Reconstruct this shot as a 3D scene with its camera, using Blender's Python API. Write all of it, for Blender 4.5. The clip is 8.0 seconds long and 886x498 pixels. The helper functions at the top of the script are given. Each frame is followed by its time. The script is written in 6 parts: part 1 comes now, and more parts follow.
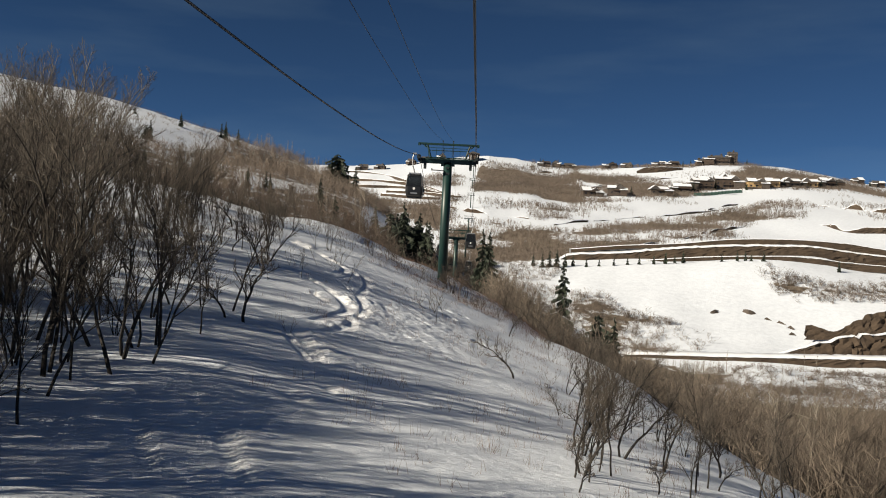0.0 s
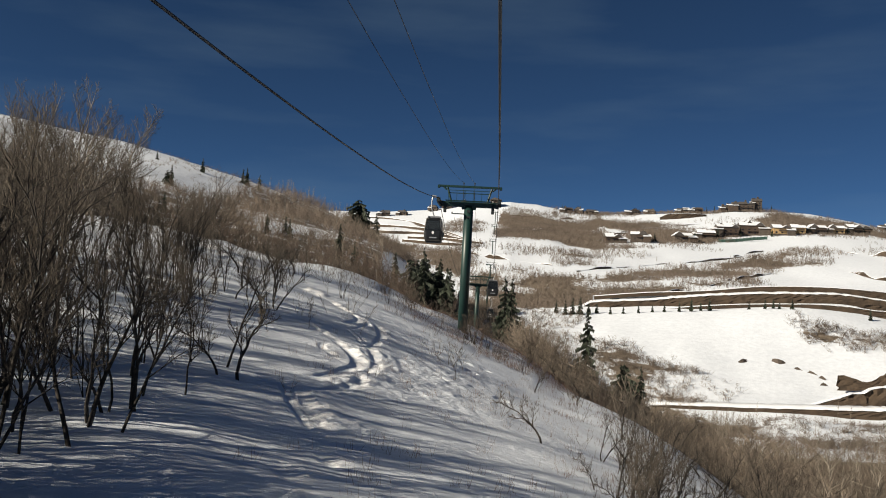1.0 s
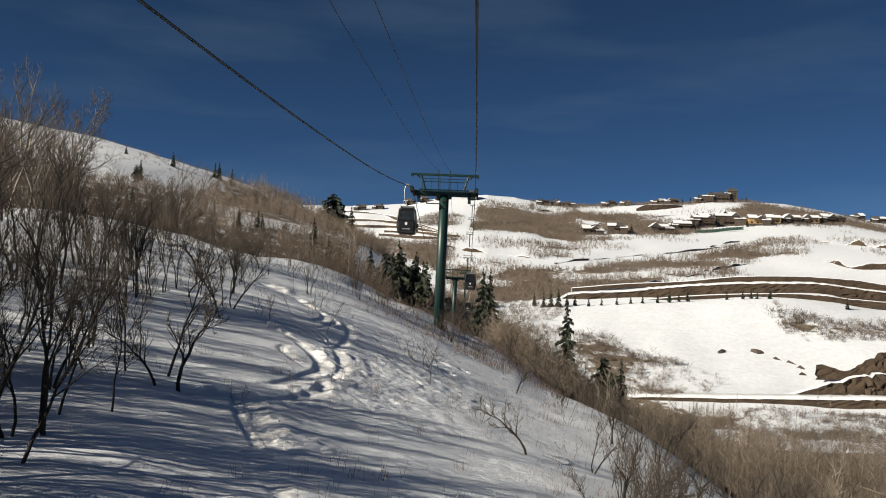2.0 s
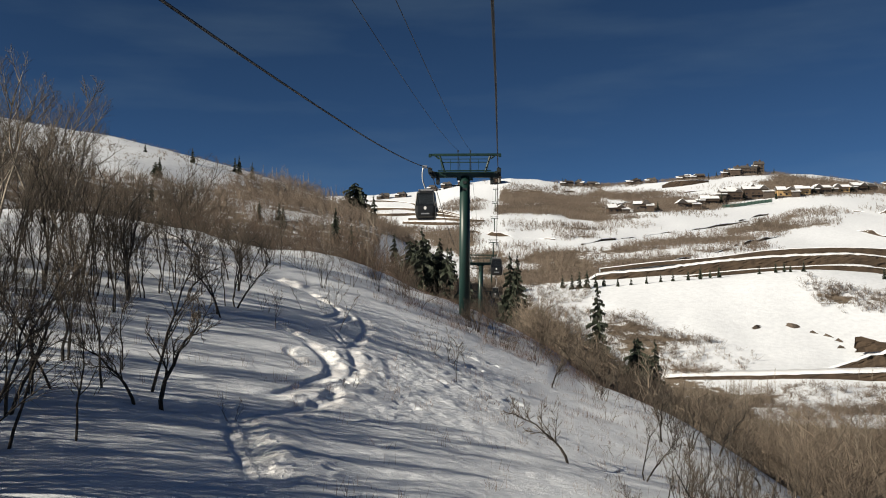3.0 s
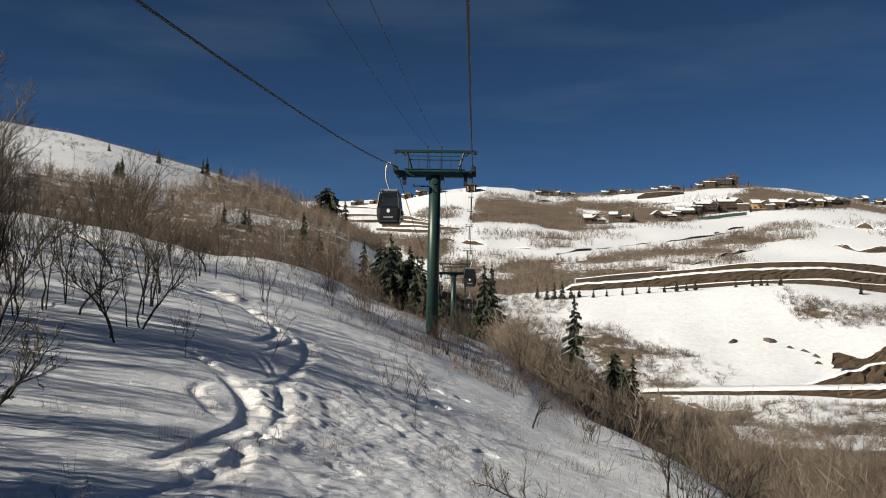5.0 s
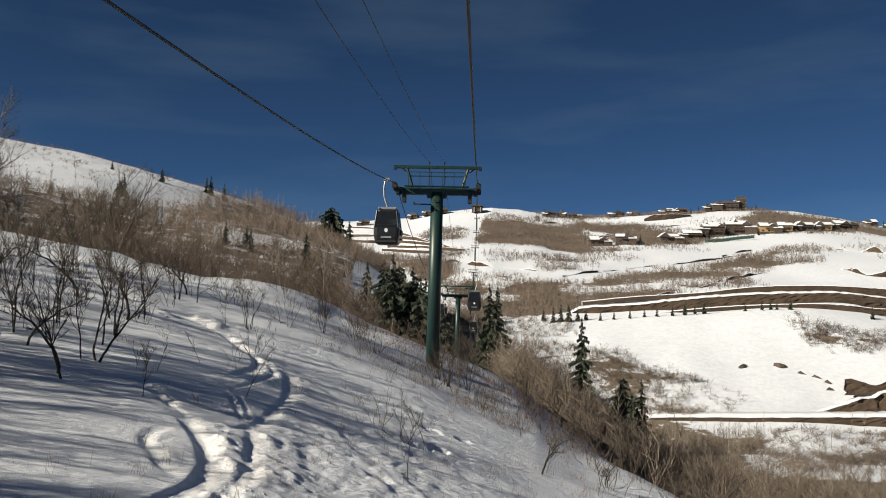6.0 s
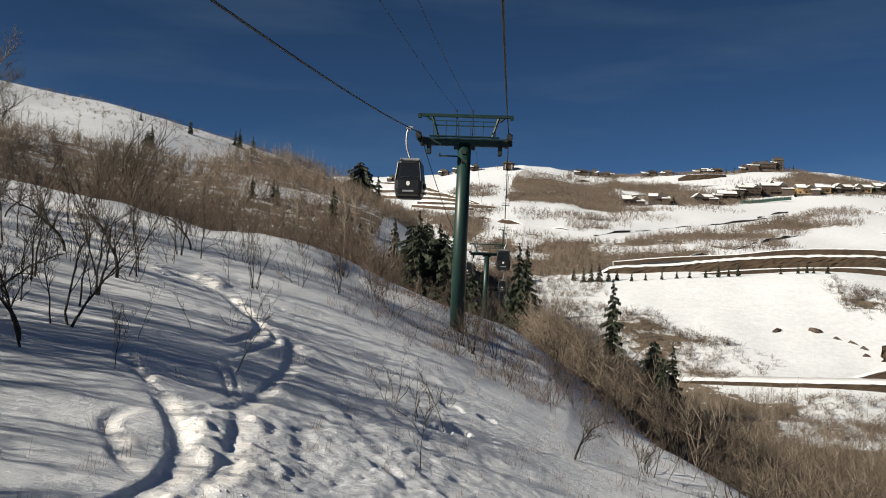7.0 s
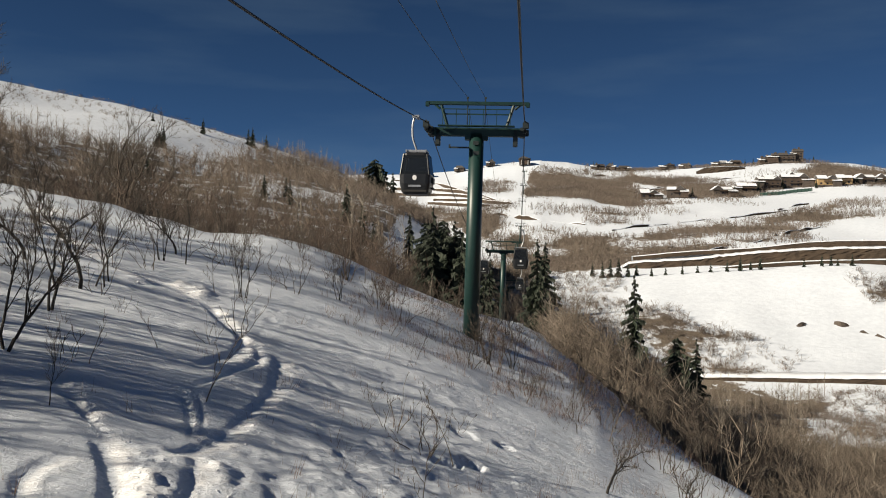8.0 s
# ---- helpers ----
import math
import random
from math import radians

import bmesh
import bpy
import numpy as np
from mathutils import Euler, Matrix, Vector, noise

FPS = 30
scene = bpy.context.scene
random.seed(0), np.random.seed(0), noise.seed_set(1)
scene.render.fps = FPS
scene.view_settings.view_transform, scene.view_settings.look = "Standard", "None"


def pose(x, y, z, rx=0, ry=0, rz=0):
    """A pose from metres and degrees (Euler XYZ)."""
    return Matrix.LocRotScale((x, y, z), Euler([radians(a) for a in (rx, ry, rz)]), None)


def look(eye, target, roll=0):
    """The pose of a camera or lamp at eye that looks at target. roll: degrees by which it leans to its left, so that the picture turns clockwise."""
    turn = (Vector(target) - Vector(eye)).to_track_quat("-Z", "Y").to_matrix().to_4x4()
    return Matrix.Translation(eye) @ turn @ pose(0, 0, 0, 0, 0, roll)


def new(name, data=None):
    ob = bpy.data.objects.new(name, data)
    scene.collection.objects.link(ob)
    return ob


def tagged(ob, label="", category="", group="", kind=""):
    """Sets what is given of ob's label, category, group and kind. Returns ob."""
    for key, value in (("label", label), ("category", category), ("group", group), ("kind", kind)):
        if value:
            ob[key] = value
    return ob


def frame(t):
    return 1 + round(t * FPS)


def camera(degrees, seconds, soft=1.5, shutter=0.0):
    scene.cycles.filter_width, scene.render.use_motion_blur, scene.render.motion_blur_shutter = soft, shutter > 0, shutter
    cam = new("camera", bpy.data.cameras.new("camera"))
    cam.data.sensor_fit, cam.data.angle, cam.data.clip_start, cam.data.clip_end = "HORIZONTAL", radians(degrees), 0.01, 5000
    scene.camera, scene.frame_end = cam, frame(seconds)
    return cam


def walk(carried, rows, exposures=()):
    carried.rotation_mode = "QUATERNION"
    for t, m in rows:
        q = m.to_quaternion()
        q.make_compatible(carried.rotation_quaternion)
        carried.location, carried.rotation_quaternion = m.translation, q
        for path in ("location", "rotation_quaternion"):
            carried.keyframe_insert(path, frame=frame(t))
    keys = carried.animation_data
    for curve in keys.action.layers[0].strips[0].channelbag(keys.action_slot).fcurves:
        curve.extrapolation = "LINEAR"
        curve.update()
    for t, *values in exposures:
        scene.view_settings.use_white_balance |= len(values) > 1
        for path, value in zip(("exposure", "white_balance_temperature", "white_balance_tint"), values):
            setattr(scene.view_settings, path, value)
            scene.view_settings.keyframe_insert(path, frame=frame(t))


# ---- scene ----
# A gondola ride over a snowy slope: the line's towers ahead, a brushy hillside
# on one side, and a valley with roads and houses beyond.

# ------------------------------------------------------------ camera and walk
PATH = [
    (0, (0.973, 2.761, -0.343), (0.868, 4.758, -0.339), 2.5),
    (0.5, (0.881, 4.963, -0.29), (0.729, 6.955, -0.205), 2.3),
    (1, (0.836, 7.164, -0.197), (0.678, 9.155, -0.092), 2.7),
    (1.5, (0.762, 9.316, -0.187), (0.632, 11.31, -0.094), 2.6),
    (1.7, (0.752, 10.224, -0.161), (0.644, 12.219, -0.07), 2.1),
    (2.8, (0.688, 15.32, 0.004), (0.538, 17.312, 0.106), 0.6),
    (3, (0.672, 16.248, 0.023), (0.509, 18.241, 0.084), -0.3),
    (3.5, (0.64, 18.532, 0.084), (0.486, 20.526, 0.12), 0.2),
    (4, (0.586, 20.669, 0.212), (0.46, 22.664, 0.285), 0.0),
    (4.5, (0.589, 22.773, 0.301), (0.494, 24.769, 0.391), 0.0),
    (4.7, (0.583, 23.61, 0.328), (0.492, 25.606, 0.416), 0.4),
    (5.8, (0.614, 28.293, 0.666), (0.472, 30.287, 0.717), 0.5),
    (6, (0.607, 29.145, 0.689), (0.487, 31.137, 0.814), 1.0),
    (6.5, (0.574, 31.317, 0.72), (0.407, 33.309, 0.766), 1.5),
    (7, (0.559, 33.525, 0.889), (0.374, 35.517, 0.916), 2.0),
    (7.5, (0.544, 35.791, 1.02), (0.345, 37.781, 1.041), 1.8),
    (8, (0.443, 38.04, 1.131), (0.22, 40.028, 1.15), 1.2),
]
cam = camera(52.8, 8.0, soft=1.0)
walk(cam, [(t, look(eye, target, roll)) for t, eye, target, roll in PATH], [(0.0, 0.32, 6600, 8), (8.0, 0.32, 6600, 8)])

# ------------------------------------------------------------ sky and sun
SUN_TO = Vector((-0.78, -0.40, 0.468)).normalized()      # the way to the sun
world = bpy.data.worlds.new("sky")
scene.world = world
world.use_nodes = True
wn, wl = world.node_tree.nodes, world.node_tree.links
sky = wn.new("ShaderNodeTexSky")
sky.sky_type = "NISHITA"
sky.sun_disc = False
sky.sun_elevation = math.asin(SUN_TO.z)
sky.sun_rotation = math.atan2(SUN_TO.x, SUN_TO.y)
sky.altitude, sky.air_density, sky.dust_density, sky.ozone_density = 3500, 0.45, 1.3, 5.0
wn["Background"].inputs["Strength"].default_value = 0.044
# faint cirrus low over the ridges
wtc = wn.new("ShaderNodeTexCoord")
wmap = wn.new("ShaderNodeMapping")
wmap.inputs["Scale"].default_value = (1.6, 1.6, 9.0)
wnoise = wn.new("ShaderNodeTexNoise")
wnoise.inputs["Scale"].default_value, wnoise.inputs["Detail"].default_value = 2.2, 6
wramp = wn.new("ShaderNodeValToRGB")
wramp.color_ramp.elements[0].position, wramp.color_ramp.elements[1].position = 0.48, 0.8
wramp.color_ramp.elements[1].color = (0.1, 0.1, 0.1, 1)
wmix = wn.new("ShaderNodeMix")
wmix.data_type = "RGBA"
wmix.inputs[7].default_value = (5.5, 6.2, 7.2, 1)
wl.new(wtc.outputs["Generated"], wmap.inputs["Vector"])
wl.new(wmap.outputs["Vector"], wnoise.inputs["Vector"])
wl.new(wnoise.outputs["Fac"], wramp.inputs["Fac"])
wl.new(wramp.outputs["Color"], wmix.inputs[0])
wl.new(sky.outputs["Color"], wmix.inputs[6])
wtint = wn.new("ShaderNodeMix")
wtint.data_type, wtint.blend_type = "RGBA", "MULTIPLY"
wtint.inputs[0].default_value, wtint.inputs[7].default_value = 1.0, (0.82, 1.02, 1.02, 1)
wl.new(wmix.outputs[2], wtint.inputs[6])
wl.new(wtint.outputs[2], wn["Background"].inputs["Color"])
sun = new("sun", bpy.data.lights.new("sun", "SUN"))
sun.data.energy, sun.data.angle, sun.data.color = 5.75, radians(0.53), (1.0, 0.89, 0.74)
sun.matrix_world = look(SUN_TO * 300, (0, 0, 0))


# ------------------------------------------------------------ materials
def ramp(nt, fac, stops):
    node = nt.nodes.new("ShaderNodeValToRGB")
    while len(node.color_ramp.elements) < len(stops):
        node.color_ramp.elements.new(0.5)
    for el, (at, col) in zip(node.color_ramp.elements, stops):
        el.position, el.color = at, (*col, 1)
    nt.links.new(fac, node.inputs["Fac"])
    return node.outputs["Color"]


def noise_tex(nt, scale, detail=4, rough=0.55, where="Object", stretch=None):
    co = nt.nodes.new("ShaderNodeTexCoord").outputs[where]
    if stretch:
        mp = nt.nodes.new("ShaderNodeMapping")
        mp.inputs["Scale"].default_value = stretch
        nt.links.new(co, mp.inputs["Vector"])
        co = mp.outputs["Vector"]
    node = nt.nodes.new("ShaderNodeTexNoise")
    node.inputs["Scale"].default_value, node.inputs["Detail"].default_value = scale, detail
    node.inputs["Roughness"].default_value = rough
    nt.links.new(co, node.inputs["Vector"])
    return node.outputs["Fac"]


def mix(nt, fac, a, b, mode="MIX"):
    node = nt.nodes.new("ShaderNodeMix")
    node.data_type, node.blend_type = "RGBA", mode
    for value, socket in ((fac, node.inputs[0]), (a, node.inputs[6]), (b, node.inputs[7])):
        if isinstance(value, (int, float)):
            socket.default_value = value
        elif isinstance(value, tuple):
            socket.default_value = (*value, 1)
        else:
            nt.links.new(value, socket)
    return node.outputs[2]


def bump(nt, height, strength, distance, chain=None):
    node = nt.nodes.new("ShaderNodeBump")
    node.inputs["Strength"].default_value, node.inputs["Distance"].default_value = strength, distance
    nt.links.new(height, node.inputs["Height"])
    if chain:
        nt.links.new(chain, node.inputs["Normal"])
    return node.outputs["Normal"]


def material(name, rough=0.6, metal=0.0):
    m = bpy.data.materials.new(name)
    m.use_nodes = True
    b = m.node_tree.nodes["Principled BSDF"]
    b.inputs["Roughness"].default_value, b.inputs["Metallic"].default_value = rough, metal
    return m, m.node_tree, b


def two_tone(name, dark, light, scale, rough=0.7, metal=0.0, relief=0.0, fine=None, per_piece=0.0, stretch=None):
    """A surface that wanders between two colours at two scales, with fine relief."""
    m, nt, b = material(name, rough, metal)
    broad = ramp(nt, noise_tex(nt, scale, 3, stretch=stretch), [(0.3, dark), (0.7, light)])
    grain = noise_tex(nt, fine or scale * 9, 4, stretch=stretch)
    col = mix(nt, 0.35, broad, ramp(nt, grain, [(0.3, dark), (0.7, light)]))
    if per_piece:
        geo = nt.nodes.new("ShaderNodeNewGeometry").outputs["Random Per Island"]
        info = nt.nodes.new("ShaderNodeObjectInfo").outputs["Random"]
        both = nt.nodes.new("ShaderNodeMath")
        both.operation = "ADD"
        nt.links.new(geo, both.inputs[0])
        nt.links.new(info, both.inputs[1])
        half = nt.nodes.new("ShaderNodeMath")
        half.operation = "FRACT"
        nt.links.new(both.outputs[0], half.inputs[0])
        lo = 1 - per_piece
        col = mix(nt, 1.0, col, ramp(nt, half.outputs[0], [(0.0, (lo, lo, lo)), (1.0, (1 + per_piece * 0.4,) * 3)]), "MULTIPLY")
    nt.links.new(col, b.inputs["Base Color"])
    if relief:
        nt.links.new(bump(nt, grain, 0.6, relief), b.inputs["Normal"])
    return m


def ground_material():
    """Snow with wind crust and lumps; leaf litter and soil where the cover says so."""
    m, nt, b = material("snow_ground", 0.62)
    cover = nt.nodes.new("ShaderNodeAttribute")
    cover.attribute_name = "litter"
    patch = noise_tex(nt, 0.22, 6, 0.68)
    lift = nt.nodes.new("ShaderNodeMath")
    lift.operation = "ADD"
    nt.links.new(cover.outputs["Fac"], lift.inputs[0])
    nt.links.new(patch, lift.inputs[1])
    mask = ramp(nt, lift.outputs[0], [(0.93, (0, 0, 0)), (1.07, (1, 1, 1))])
    snow = ramp(nt, noise_tex(nt, 0.5, 5), [(0.3, (0.7, 0.752, 0.825)), (0.65, (0.81, 0.862, 0.935))])
    specks = ramp(nt, noise_tex(nt, 6.0, 5, 0.75), [(0.3, (0.55, 0.56, 0.58)), (0.4, (1, 1, 1))])
    snow = mix(nt, 0.6, snow, specks, "MULTIPLY")
    dirt = nt.nodes.new("ShaderNodeAttribute")
    dirt.attribute_name = "dirt"
    crumbs = ramp(nt, noise_tex(nt, 2.6, 7, 0.74), [(0.56, (0, 0, 0)), (0.7, (0.75, 0.75, 0.75))])
    snow = mix(nt, mix(nt, 1.0, crumbs, dirt.outputs["Color"], "MULTIPLY"), snow, ramp(nt, noise_tex(nt, 1.3, 3), [(0.4, (0.2, 0.15, 0.125)), (0.6, (0.32, 0.29, 0.28))]))
    # crumbled snow on the track banks, whitened to stand in for sunlight
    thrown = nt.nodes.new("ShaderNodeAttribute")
    thrown.attribute_name = "bank_light"
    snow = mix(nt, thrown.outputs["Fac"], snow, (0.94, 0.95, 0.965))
    litter = ramp(nt, noise_tex(nt, 1.7, 5, 0.7), [(0.3, (0.095, 0.075, 0.056)), (0.55, (0.19, 0.155, 0.117)), (0.75, (0.29, 0.25, 0.195))])
    nt.links.new(mix(nt, mask, snow, litter), b.inputs["Base Color"])
    drift = nt.nodes.new("ShaderNodeMapping")
    drift.vector_type = "TEXTURE"
    drift.inputs["Rotation"].default_value, drift.inputs["Scale"].default_value = (0, 0, radians(24)), (2.6, 0.32, 1.0)
    nt.links.new(nt.nodes.new("ShaderNodeNewGeometry").outputs["Position"], drift.inputs["Vector"])
    lines = nt.nodes.new("ShaderNodeTexNoise")
    lines.inputs["Scale"].default_value, lines.inputs["Detail"].default_value, lines.inputs["Roughness"].default_value = 1.0, 5, 0.6
    nt.links.new(drift.outputs["Vector"], lines.inputs["Vector"])
    n0 = bump(nt, lines.outputs["Fac"], 0.7, 0.09)
    ripple = nt.nodes.new("ShaderNodeMapping")
    ripple.vector_type = "TEXTURE"
    ripple.inputs["Rotation"].default_value, ripple.inputs["Scale"].default_value = (0, 0, radians(24)), (0.9, 0.1, 1.0)
    nt.links.new(nt.nodes.new("ShaderNodeNewGeometry").outputs["Position"], ripple.inputs["Vector"])
    fine = nt.nodes.new("ShaderNodeTexNoise")
    fine.inputs["Scale"].default_value, fine.inputs["Detail"].default_value, fine.inputs["Roughness"].default_value = 1.0, 4, 0.65
    nt.links.new(ripple.outputs["Vector"], fine.inputs["Vector"])
    n0 = bump(nt, fine.outputs["Fac"], 0.8, 0.035, n0)
    n0 = bump(nt, noise_tex(nt, 0.11, 5, 0.6, stretch=(0.7, 1.3, 1.0)), 0.4, 0.7, n0)
    n1 = bump(nt, noise_tex(nt, 1.1, 4, 0.55, stretch=(0.6, 1.0, 1.0)), 0.4, 0.08, n0)
    n2 = bump(nt, noise_tex(nt, 3.2, 8, 0.74), 0.9, 0.07, n1)
    nt.links.new(n2, b.inputs["Normal"])
    return m


SNOW = ground_material()
SNOW_PLAIN = two_tone("settled_snow", (0.77, 0.8, 0.85), (0.88, 0.91, 0.95), 0.6, 0.6, relief=0.03)
SOIL = two_tone("bare_soil", (0.028, 0.019, 0.013), (0.086, 0.06, 0.039), 0.16, 0.95, relief=0.15, fine=1.1)
BARK = two_tone("grey_brown_bark", (0.014, 0.012, 0.01), (0.04, 0.034, 0.029), 1.2, 0.9, relief=0.01, fine=14, per_piece=0.3)
TWIG = two_tone("bare_twigs", (0.05, 0.042, 0.034), (0.13, 0.108, 0.085), 0.8, 0.9, per_piece=0.45)
BRUSH = two_tone("tan_brush_twigs", (0.085, 0.068, 0.056), (0.25, 0.2, 0.16), 0.06, 0.9, per_piece=0.45, fine=0.8)
# redder than BRUSH, and darker to carry the shade inside dense woods
BROW_BRUSH = two_tone("reddish_brow_twigs", (0.058, 0.043, 0.034), (0.175, 0.128, 0.098), 0.06, 0.9, per_piece=0.45, fine=0.8)
BRUSH_FAR = two_tone("grey_brush_twigs", (0.1, 0.08, 0.065), (0.235, 0.19, 0.155), 0.02, 0.9, per_piece=0.4, fine=0.3)
GULLY_BRUSH = two_tone("brown_gully_twigs", (0.09, 0.072, 0.057), (0.24, 0.195, 0.153), 0.08, 0.9, per_piece=0.45, fine=0.9)
DEAD_GRASS = two_tone("dead_reddish_grass", (0.09, 0.055, 0.042), (0.2, 0.13, 0.1), 0.6, 0.9, per_piece=0.4)
PALE_BARK = two_tone("pale_aspen_bark", (0.13, 0.112, 0.09), (0.29, 0.255, 0.21), 0.5, 0.85, per_piece=0.35, fine=5)
NEEDLES = two_tone("spruce_needles", (0.012, 0.02, 0.013), (0.04, 0.055, 0.03), 0.5, 0.75, per_piece=0.4, fine=4)
GREEN_STEEL = two_tone("green_painted_steel", (0.006, 0.025, 0.022), (0.011, 0.041, 0.037), 0.35, 0.42, relief=0.002, fine=6)
DARK_STEEL = two_tone("dark_steel", (0.008, 0.014, 0.015), (0.02, 0.028, 0.03), 1.5, 0.55, 0.0, fine=12)
ROPE = two_tone("steel_rope", (0.006, 0.007, 0.009), (0.016, 0.017, 0.02), 2.0, 0.6, 0.0, fine=30)
RUBBER = two_tone("black_rubber", (0.012, 0.012, 0.012), (0.03, 0.03, 0.03), 3.0, 0.8)
GALV = two_tone("galvanised_steel", (0.35, 0.36, 0.37), (0.55, 0.56, 0.57), 2.0, 0.42, 0.7, fine=20)
CABIN_PAINT = two_tone("black_cabin_shell", (0.008, 0.009, 0.01), (0.02, 0.021, 0.023), 1.0, 0.35, fine=9)
SEAT = two_tone("grey_seat_cloth", (0.05, 0.05, 0.055), (0.1, 0.1, 0.11), 2.0, 0.9)
WHITE_PAINT = two_tone("white_enamel", (0.7, 0.7, 0.7), (0.8, 0.8, 0.8), 2.0, 0.4)
CONCRETE = two_tone("concrete", (0.25, 0.24, 0.22), (0.4, 0.39, 0.37), 0.9, 0.9, relief=0.01)
LUMBER = two_tone("dark_timber_siding", (0.035, 0.024, 0.018), (0.09, 0.062, 0.044), 0.3, 0.85, fine=3)
RAW_WOOD = two_tone("new_yellow_sheathing", (0.3, 0.19, 0.08), (0.46, 0.31, 0.15), 0.3, 0.8, fine=2)
STONE = two_tone("brown_stone_wall", (0.045, 0.035, 0.028), (0.11, 0.088, 0.072), 0.5, 0.9, fine=3)
SHINGLE = two_tone("dark_shingle", (0.05, 0.045, 0.042), (0.1, 0.09, 0.085), 0.5, 0.85, fine=4)
FENCE_NET = two_tone("green_mesh_fabric", (0.03, 0.07, 0.055), (0.06, 0.11, 0.09), 0.4, 0.8)


def glass_material():
    m, nt, b = material("tinted_glass", 0.06)
    b.inputs["Base Color"].default_value = (0.03, 0.035, 0.04, 1)
    b.inputs["Specular IOR Level"].default_value = 0.7
    clear = nt.nodes.new("ShaderNodeBsdfTransparent")
    clear.inputs["Color"].default_value = (0.2, 0.22, 0.23, 1)
    both = nt.nodes.new("ShaderNodeMixShader")
    both.inputs["Fac"].default_value = 0.55
    nt.links.new(b.outputs[0], both.inputs[1])
    nt.links.new(clear.outputs[0], both.inputs[2])
    nt.links.new(both.outputs[0], nt.nodes["Material Output"].inputs["Surface"])
    return m


GLASS = glass_material()
PANE = two_tone("dark_window_pane", (0.012, 0.014, 0.018), (0.03, 0.034, 0.04), 0.4, 0.12)


# ------------------------------------------------------------ mesh tools
class Shape:
    """Vertices and faces that are gathered and then made into one mesh."""

    def __init__(self):
        self.v, self.f = [], []

    def add(self, verts, faces):
        n = len(self.v)
        self.v += [tuple(p) for p in verts]
        self.f += [tuple(n + i for i in face) for face in faces]
        return self

    def box(self, centre, size, turn=None, taper=1.0):
        c, (sx, sy, sz) = Vector(centre), (s / 2 for s in size)
        out = []
        for z, k in ((-sz, 1.0), (sz, taper)):
            for x, y in ((-sx, -sy), (sx, -sy), (sx, sy), (-sx, sy)):
                p = Vector((x * k, y * k, z))
                out.append(c + (turn @ p if turn else p))
        return self.add(out, [(3, 2, 1, 0), (4, 5, 6, 7), (0, 1, 5, 4), (1, 2, 6, 5), (2, 3, 7, 6), (3, 0, 4, 7)])

    def tube(self, points, radii, n=8, caps=True):
        pts = [Vector(p) for p in points]
        radii = radii if isinstance(radii, (list, tuple)) else [radii] * len(pts)
        rings, side = [], None
        for i, p in enumerate(pts):
            d = (pts[min(i + 1, len(pts) - 1)] - pts[max(i - 1, 0)]).normalized()
            ref = side if side else (Vector((1, 0, 0)) if abs(d.x) < 0.8 else Vector((0, 1, 0)))
            side = (ref - d * ref.dot(d)).normalized()
            up = d.cross(side)
            rings.append([p + (side * math.cos(a) + up * math.sin(a)) * radii[i] for a in (math.tau * k / n for k in range(n))])
        faces = [(j * n + k, j * n + (k + 1) % n, (j + 1) * n + (k + 1) % n, (j + 1) * n + k) for j in range(len(pts) - 1) for k in range(n)]
        if caps:
            faces += [tuple(range(n - 1, -1, -1)), tuple((len(pts) - 1) * n + k for k in range(n))]
        return self.add([p for ring in rings for p in ring], faces)

    def disc(self, centre, axis, radius, thick, n=14, hole=0.0):
        a = Vector(axis).normalized() * thick / 2
        c = Vector(centre)
        if not hole:
            return self.tube([c - a, c + a], radius, n)
        s = a.orthogonal().normalized()
        t = a.normalized().cross(s)
        v = [c + e + (s * math.cos(q) + t * math.sin(q)) * r for e in (-a, a) for r in (radius, hole) for q in (math.tau * k / n for k in range(n))]
        f = []
        for k in range(n):
            j = (k + 1) % n
            f += [(k, j, 2 * n + j, 2 * n + k), (n + j, n + k, 3 * n + k, 3 * n + j), (j, k, n + k, n + j), (2 * n + k, 2 * n + j, 3 * n + j, 3 * n + k)]
        return self.add(v, f)

    def mesh(self, name, mat, smooth=False, bevel=0.0):
        me = bpy.data.meshes.new(name)
        me.from_pydata(self.v, [], self.f)
        if bevel:
            bm = bmesh.new()
            bm.from_mesh(me)
            bmesh.ops.bevel(bm, geom=bm.edges[:], offset=bevel, segments=2, affect="EDGES", clamp_overlap=True)
            bm.to_mesh(me)
            bm.free()
        if smooth:
            me.shade_smooth()
        me.materials.append(mat)
        return me


def part(name, shape, mat, parent, label="", smooth=False, bevel=0.0):
    """One mesh object under a thing or under a part."""
    me = shape if isinstance(shape, bpy.types.Mesh) else shape.mesh(name, mat, smooth, bevel)
    ob = new(name, me)
    ob.parent = parent
    return tagged(ob, label=label)


def thing(name, label, category, group="", kind="", at=None):
    ob = new(name)
    ob.empty_display_size = 0.2
    if at is not None:
        ob.matrix_basis = at if isinstance(at, Matrix) else Matrix.Translation(at)
    return tagged(ob, label, category, group, kind)


def array_mesh(name, verts, tris, mat):
    """A mesh from numpy arrays of vertices and triangles."""
    me = bpy.data.meshes.new(name)
    me.vertices.add(len(verts))
    me.vertices.foreach_set("co", np.asarray(verts, np.float32).ravel())
    me.loops.add(len(tris) * 3)
    me.loops.foreach_set("vertex_index", np.asarray(tris, np.int32).ravel())
    me.polygons.add(len(tris))
    me.polygons.foreach_set("loop_start", np.arange(len(tris), dtype=np.int32) * 3)
    me.update(calc_edges=True)
    me.materials.append(mat)
    return me


